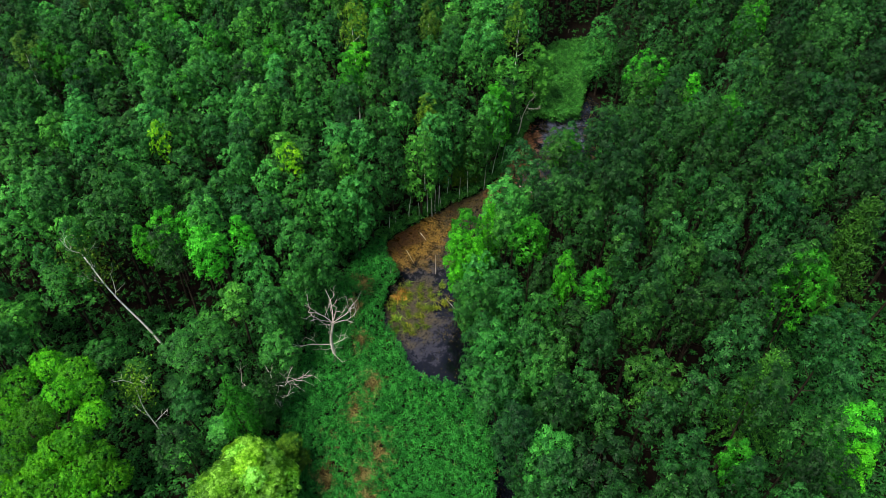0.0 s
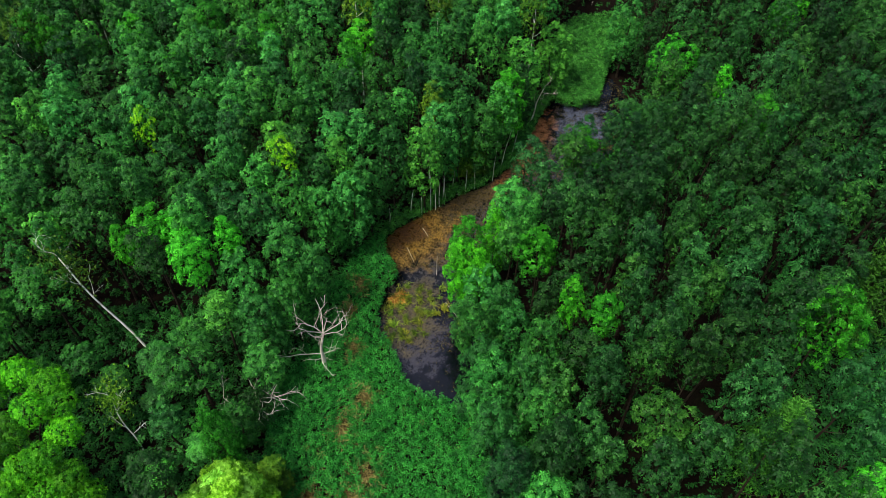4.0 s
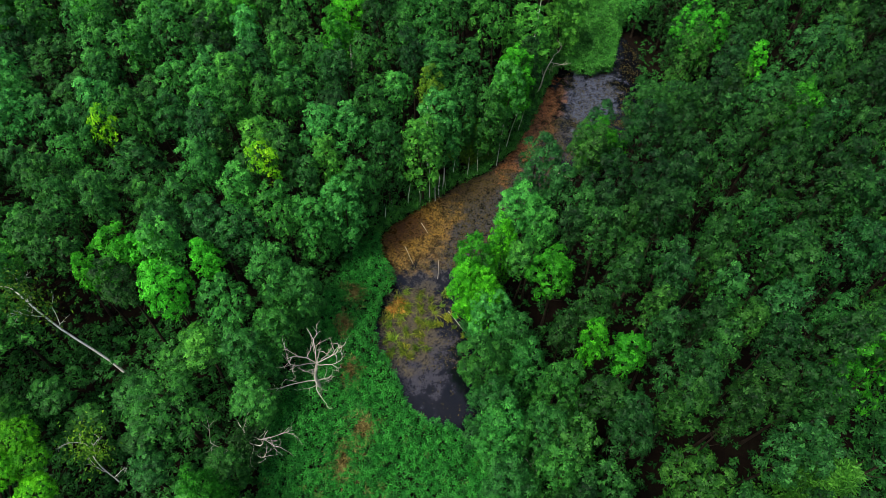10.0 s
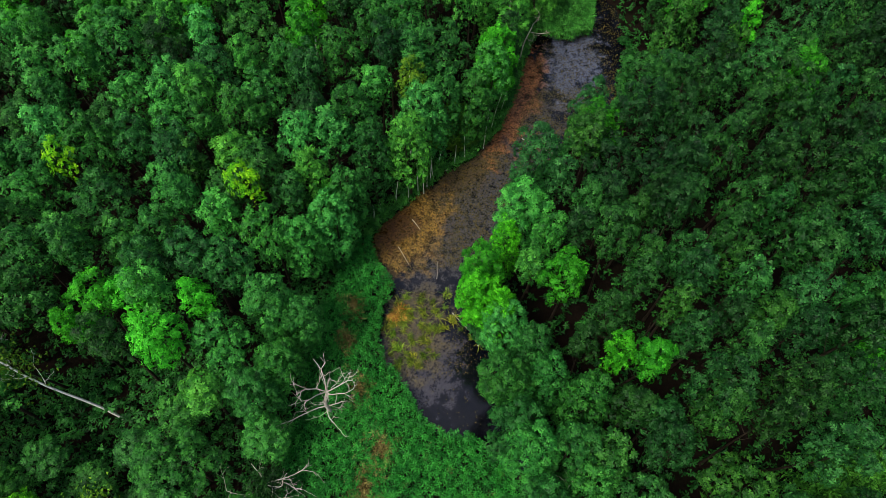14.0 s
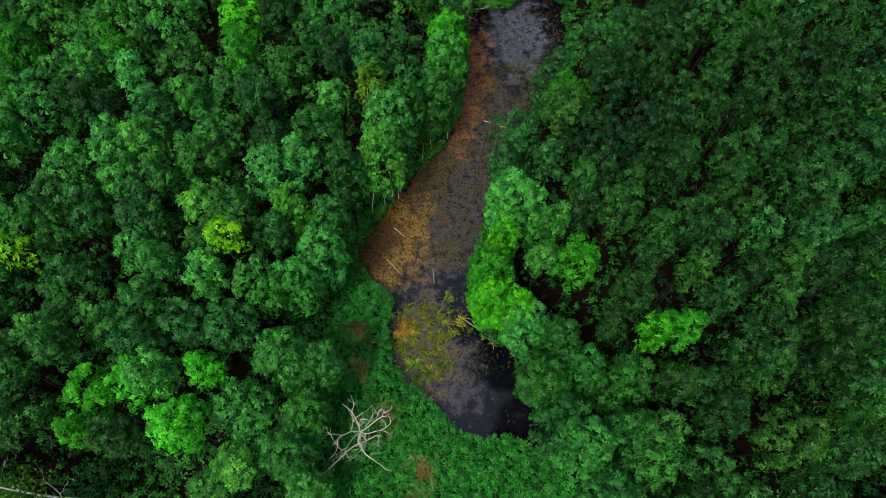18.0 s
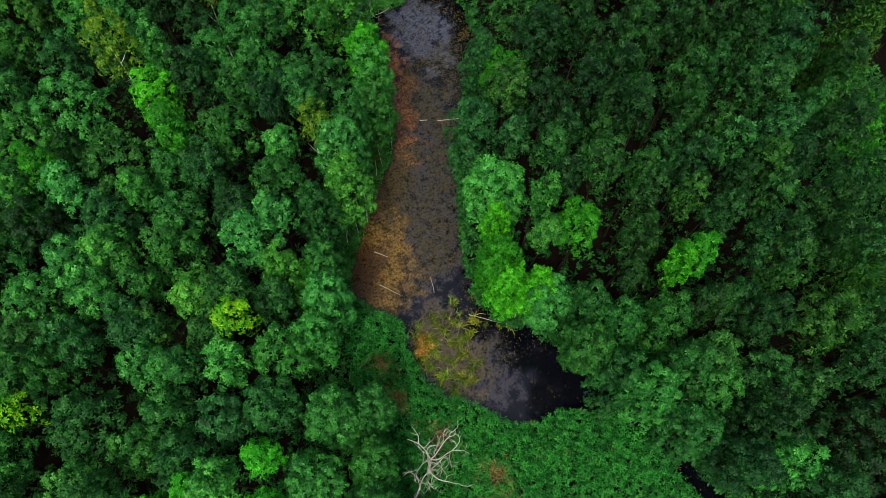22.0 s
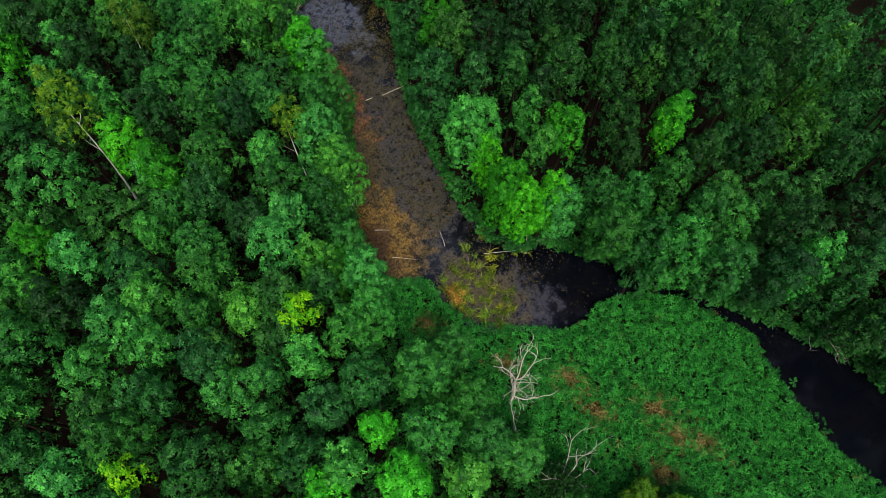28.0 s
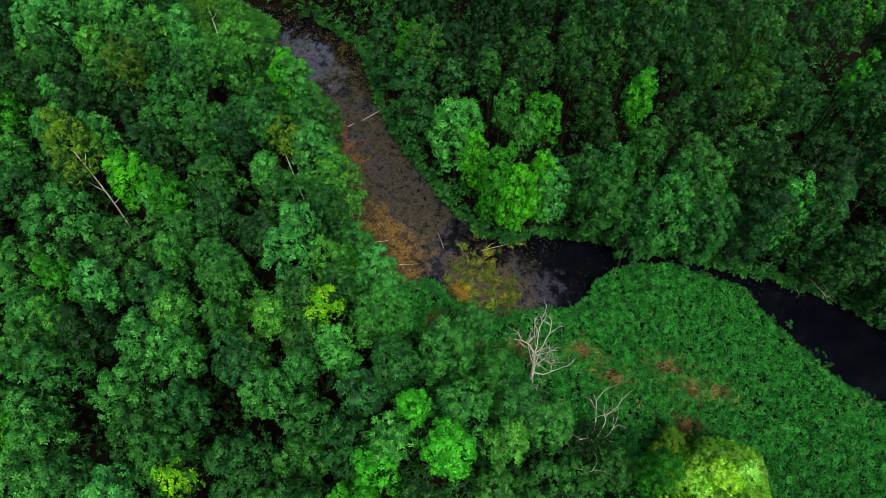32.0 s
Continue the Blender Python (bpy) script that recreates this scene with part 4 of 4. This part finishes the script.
for x, y in [(-7.1, 65.4), (-6.6, 65.9), (-7.5, 64.9), (-6.7, 64.8)]:
    ob = new("sedge_tussock", rusty)
    ob.matrix_basis = Matrix.Translation((x, y, 0.0)) @ pose(0, 0, 0, 0, 0, rng.uniform(0, 360))
    tagged(ob, "rust-orange withered sedge tussock at the pond edge", "sedge", "sedge tussocks in the pond")


def log(a, b, thick, twigs, label, mat=None):
    pieces, a, b = [], np.array(a, float), np.array(b, float)
    s = np.linspace(0, 1, 6)[:, None]
    pieces.append(tube((b - a) * s + 0.015 * np.linalg.norm(b - a) * np.sin(s * 5) * (0.6, -0.5, 0.1), np.linspace(thick, thick * 0.5, 6), 7))
    for k in range(twigs):
        branch(pieces, (b - a) * rng.uniform(0.5, 1.0), rng.normal(size=3) * (1, 1, 0.5) + (0, 0, 0.6), 1.2, thick * 0.4, 1)
    ob = new("log", tri_mesh("log", *joined(pieces), mat or DEAD_WOOD, True))
    ob.location = a
    tagged(ob, label, "log", "dead wood in the pond")


log((-4.3, 78.4, 0.03), (-3.4, 76.8, 0.08), 0.055, 0, "short pale log floating in the golden algae")
log((-6.4, 74.6, 0.02), (-5.2, 71.9, 0.06), 0.035, 0, "thin pale branch lying on the golden algae")
log((-1.9, 69.6, -0.3), (-1.7, 70.4, 3.4), 0.05, 0, "pale dead pole standing upright in the pond")
log((11.8, 89.8, 0.04), (12.6, 89.2, 0.1), 0.06, 0, "short bleached log floating in the pond")
log((13.6, 88.3, 0.03), (17.5, 85.8, 0.2), 0.04, 2, "long thin bleached branch reaching into the pond")
log((-0.4, 64.9, 0.05), (2.2, 61.3, 0.12), 0.04, 1, "thin fallen branch along the peninsula's edge")
log((2.2, 60.4, 0.05), (3.6, 61.2, 2.2), 0.06, 1, "grey branch sticking up at the peninsula's tip")
log((0.8, 85.6, 0.05), (2.2, 87.0, 0.5), 0.09, 1, "fallen pale stem on the pond's west bank")
log((19.3, 126.7, 0.3), (26.5, 137.8, 0.9), 0.09, 2, "long bleached fallen trunk at the far pond")
log((21.6, 126.7, 0.3), (24.6, 134.3, 0.7), 0.08, 1, "bleached fallen trunk beside a longer one")
log((-8.6, 69.6, 0.4), (-8.8, 71.6, 0.9), 0.06, 0, "pale stick lying on the reeds")


def floating(count):
    p = scatter(POND, count, 0.0)
    y = p[:, 1]
    keep = np.where(y > 71, 0.95, np.where(y > 57, 0.2, 0.03)) * (0.45 + 0.55 * (np.sin(p[:, 0] * 0.9 + 2 * np.sin(y * 0.35)) * np.sin(y * 0.55) > -0.35))
    keep = keep * np.where((np.hypot(p[:, 0] + 5.5, y - 76.5) < 5) | (np.abs(p[:, 0] - 11.2 - 0.4 * (y - 97)) < 2.2) & (y > 88), 0.3, 1.0)
    clear = (np.hypot((p[:, 0] + 1.5) / 5.0, (y - 69.3) / 1.5) < 1) | (y < 30)
    p = p[(rng.random(len(p)) < keep * np.where(y > 98, 0.45, 1.0)) & ~clear]
    c = np.column_stack([p, np.full(len(p), 0.012)])
    n = np.column_stack([rng.normal(size=(len(p), 2)) * 0.05, np.ones(len(p))])
    return tri_mesh("floating_leaves", *leaves(c, n, 0.19, 0.12, 0.0, 0.03), FLOATING)


tagged(new("floating_leaves", floating(60000)), "olive and ochre pondweed leaves floating on dark water", "pondweed", kind="stuff")


# ---- the wood beyond ----
def distant_wood():
    """The wood that goes on all round, too far off to count."""
    p = np.column_stack([rng.uniform(-150, 150, 6000), rng.uniform(-70, 230, 6000)])
    seen = (np.abs(p[:, 0] + 1) < 43 + 0.45 * p[:, 1]) & (p[:, 1] > 14) & (p[:, 1] < 150)
    dry = np.max([depth_into(p, poly) for poly in (POND, REED_BED, FAR_REEDS, FAR_POND)], 0) < -6
    p, kept = p[~seen & dry & ~((np.abs(p[:, 0] - 30) < 32) & (p[:, 1] > 100) & (p[:, 1] < 172))], []
    for q in p:
        if not kept or np.min(np.hypot(*(np.array(kept) - q).T)) > 4.4:
            kept.append(q)
    pieces = []
    for x, y in kept:
        d = unit(rng.normal(size=(110, 3)) + (0, 0, 0.5))
        c = np.array([x, y, 14.5 + rng.uniform(-1, 2)]) + d * (3.3, 3.3, 4.2) * rng.uniform(0.7, 1.05, (110, 1))
        pieces.append(sprays_of(c, d + rng.normal(size=(110, 3)) * 0.4 + (0, 0, 0.3), 1.1, 0.9))
        pieces.append(tube([(x, y, -0.3), (x + 0.1, y, 6), (x, y, 14)], [0.25, 0.2, 0.1], 5))
    tagged(new("distant_woodland", tri_mesh("distant_woodland", *joined(pieces), ALDER)), "dense green woodland stretching away all round", "woodland", kind="stuff")


distant_wood()
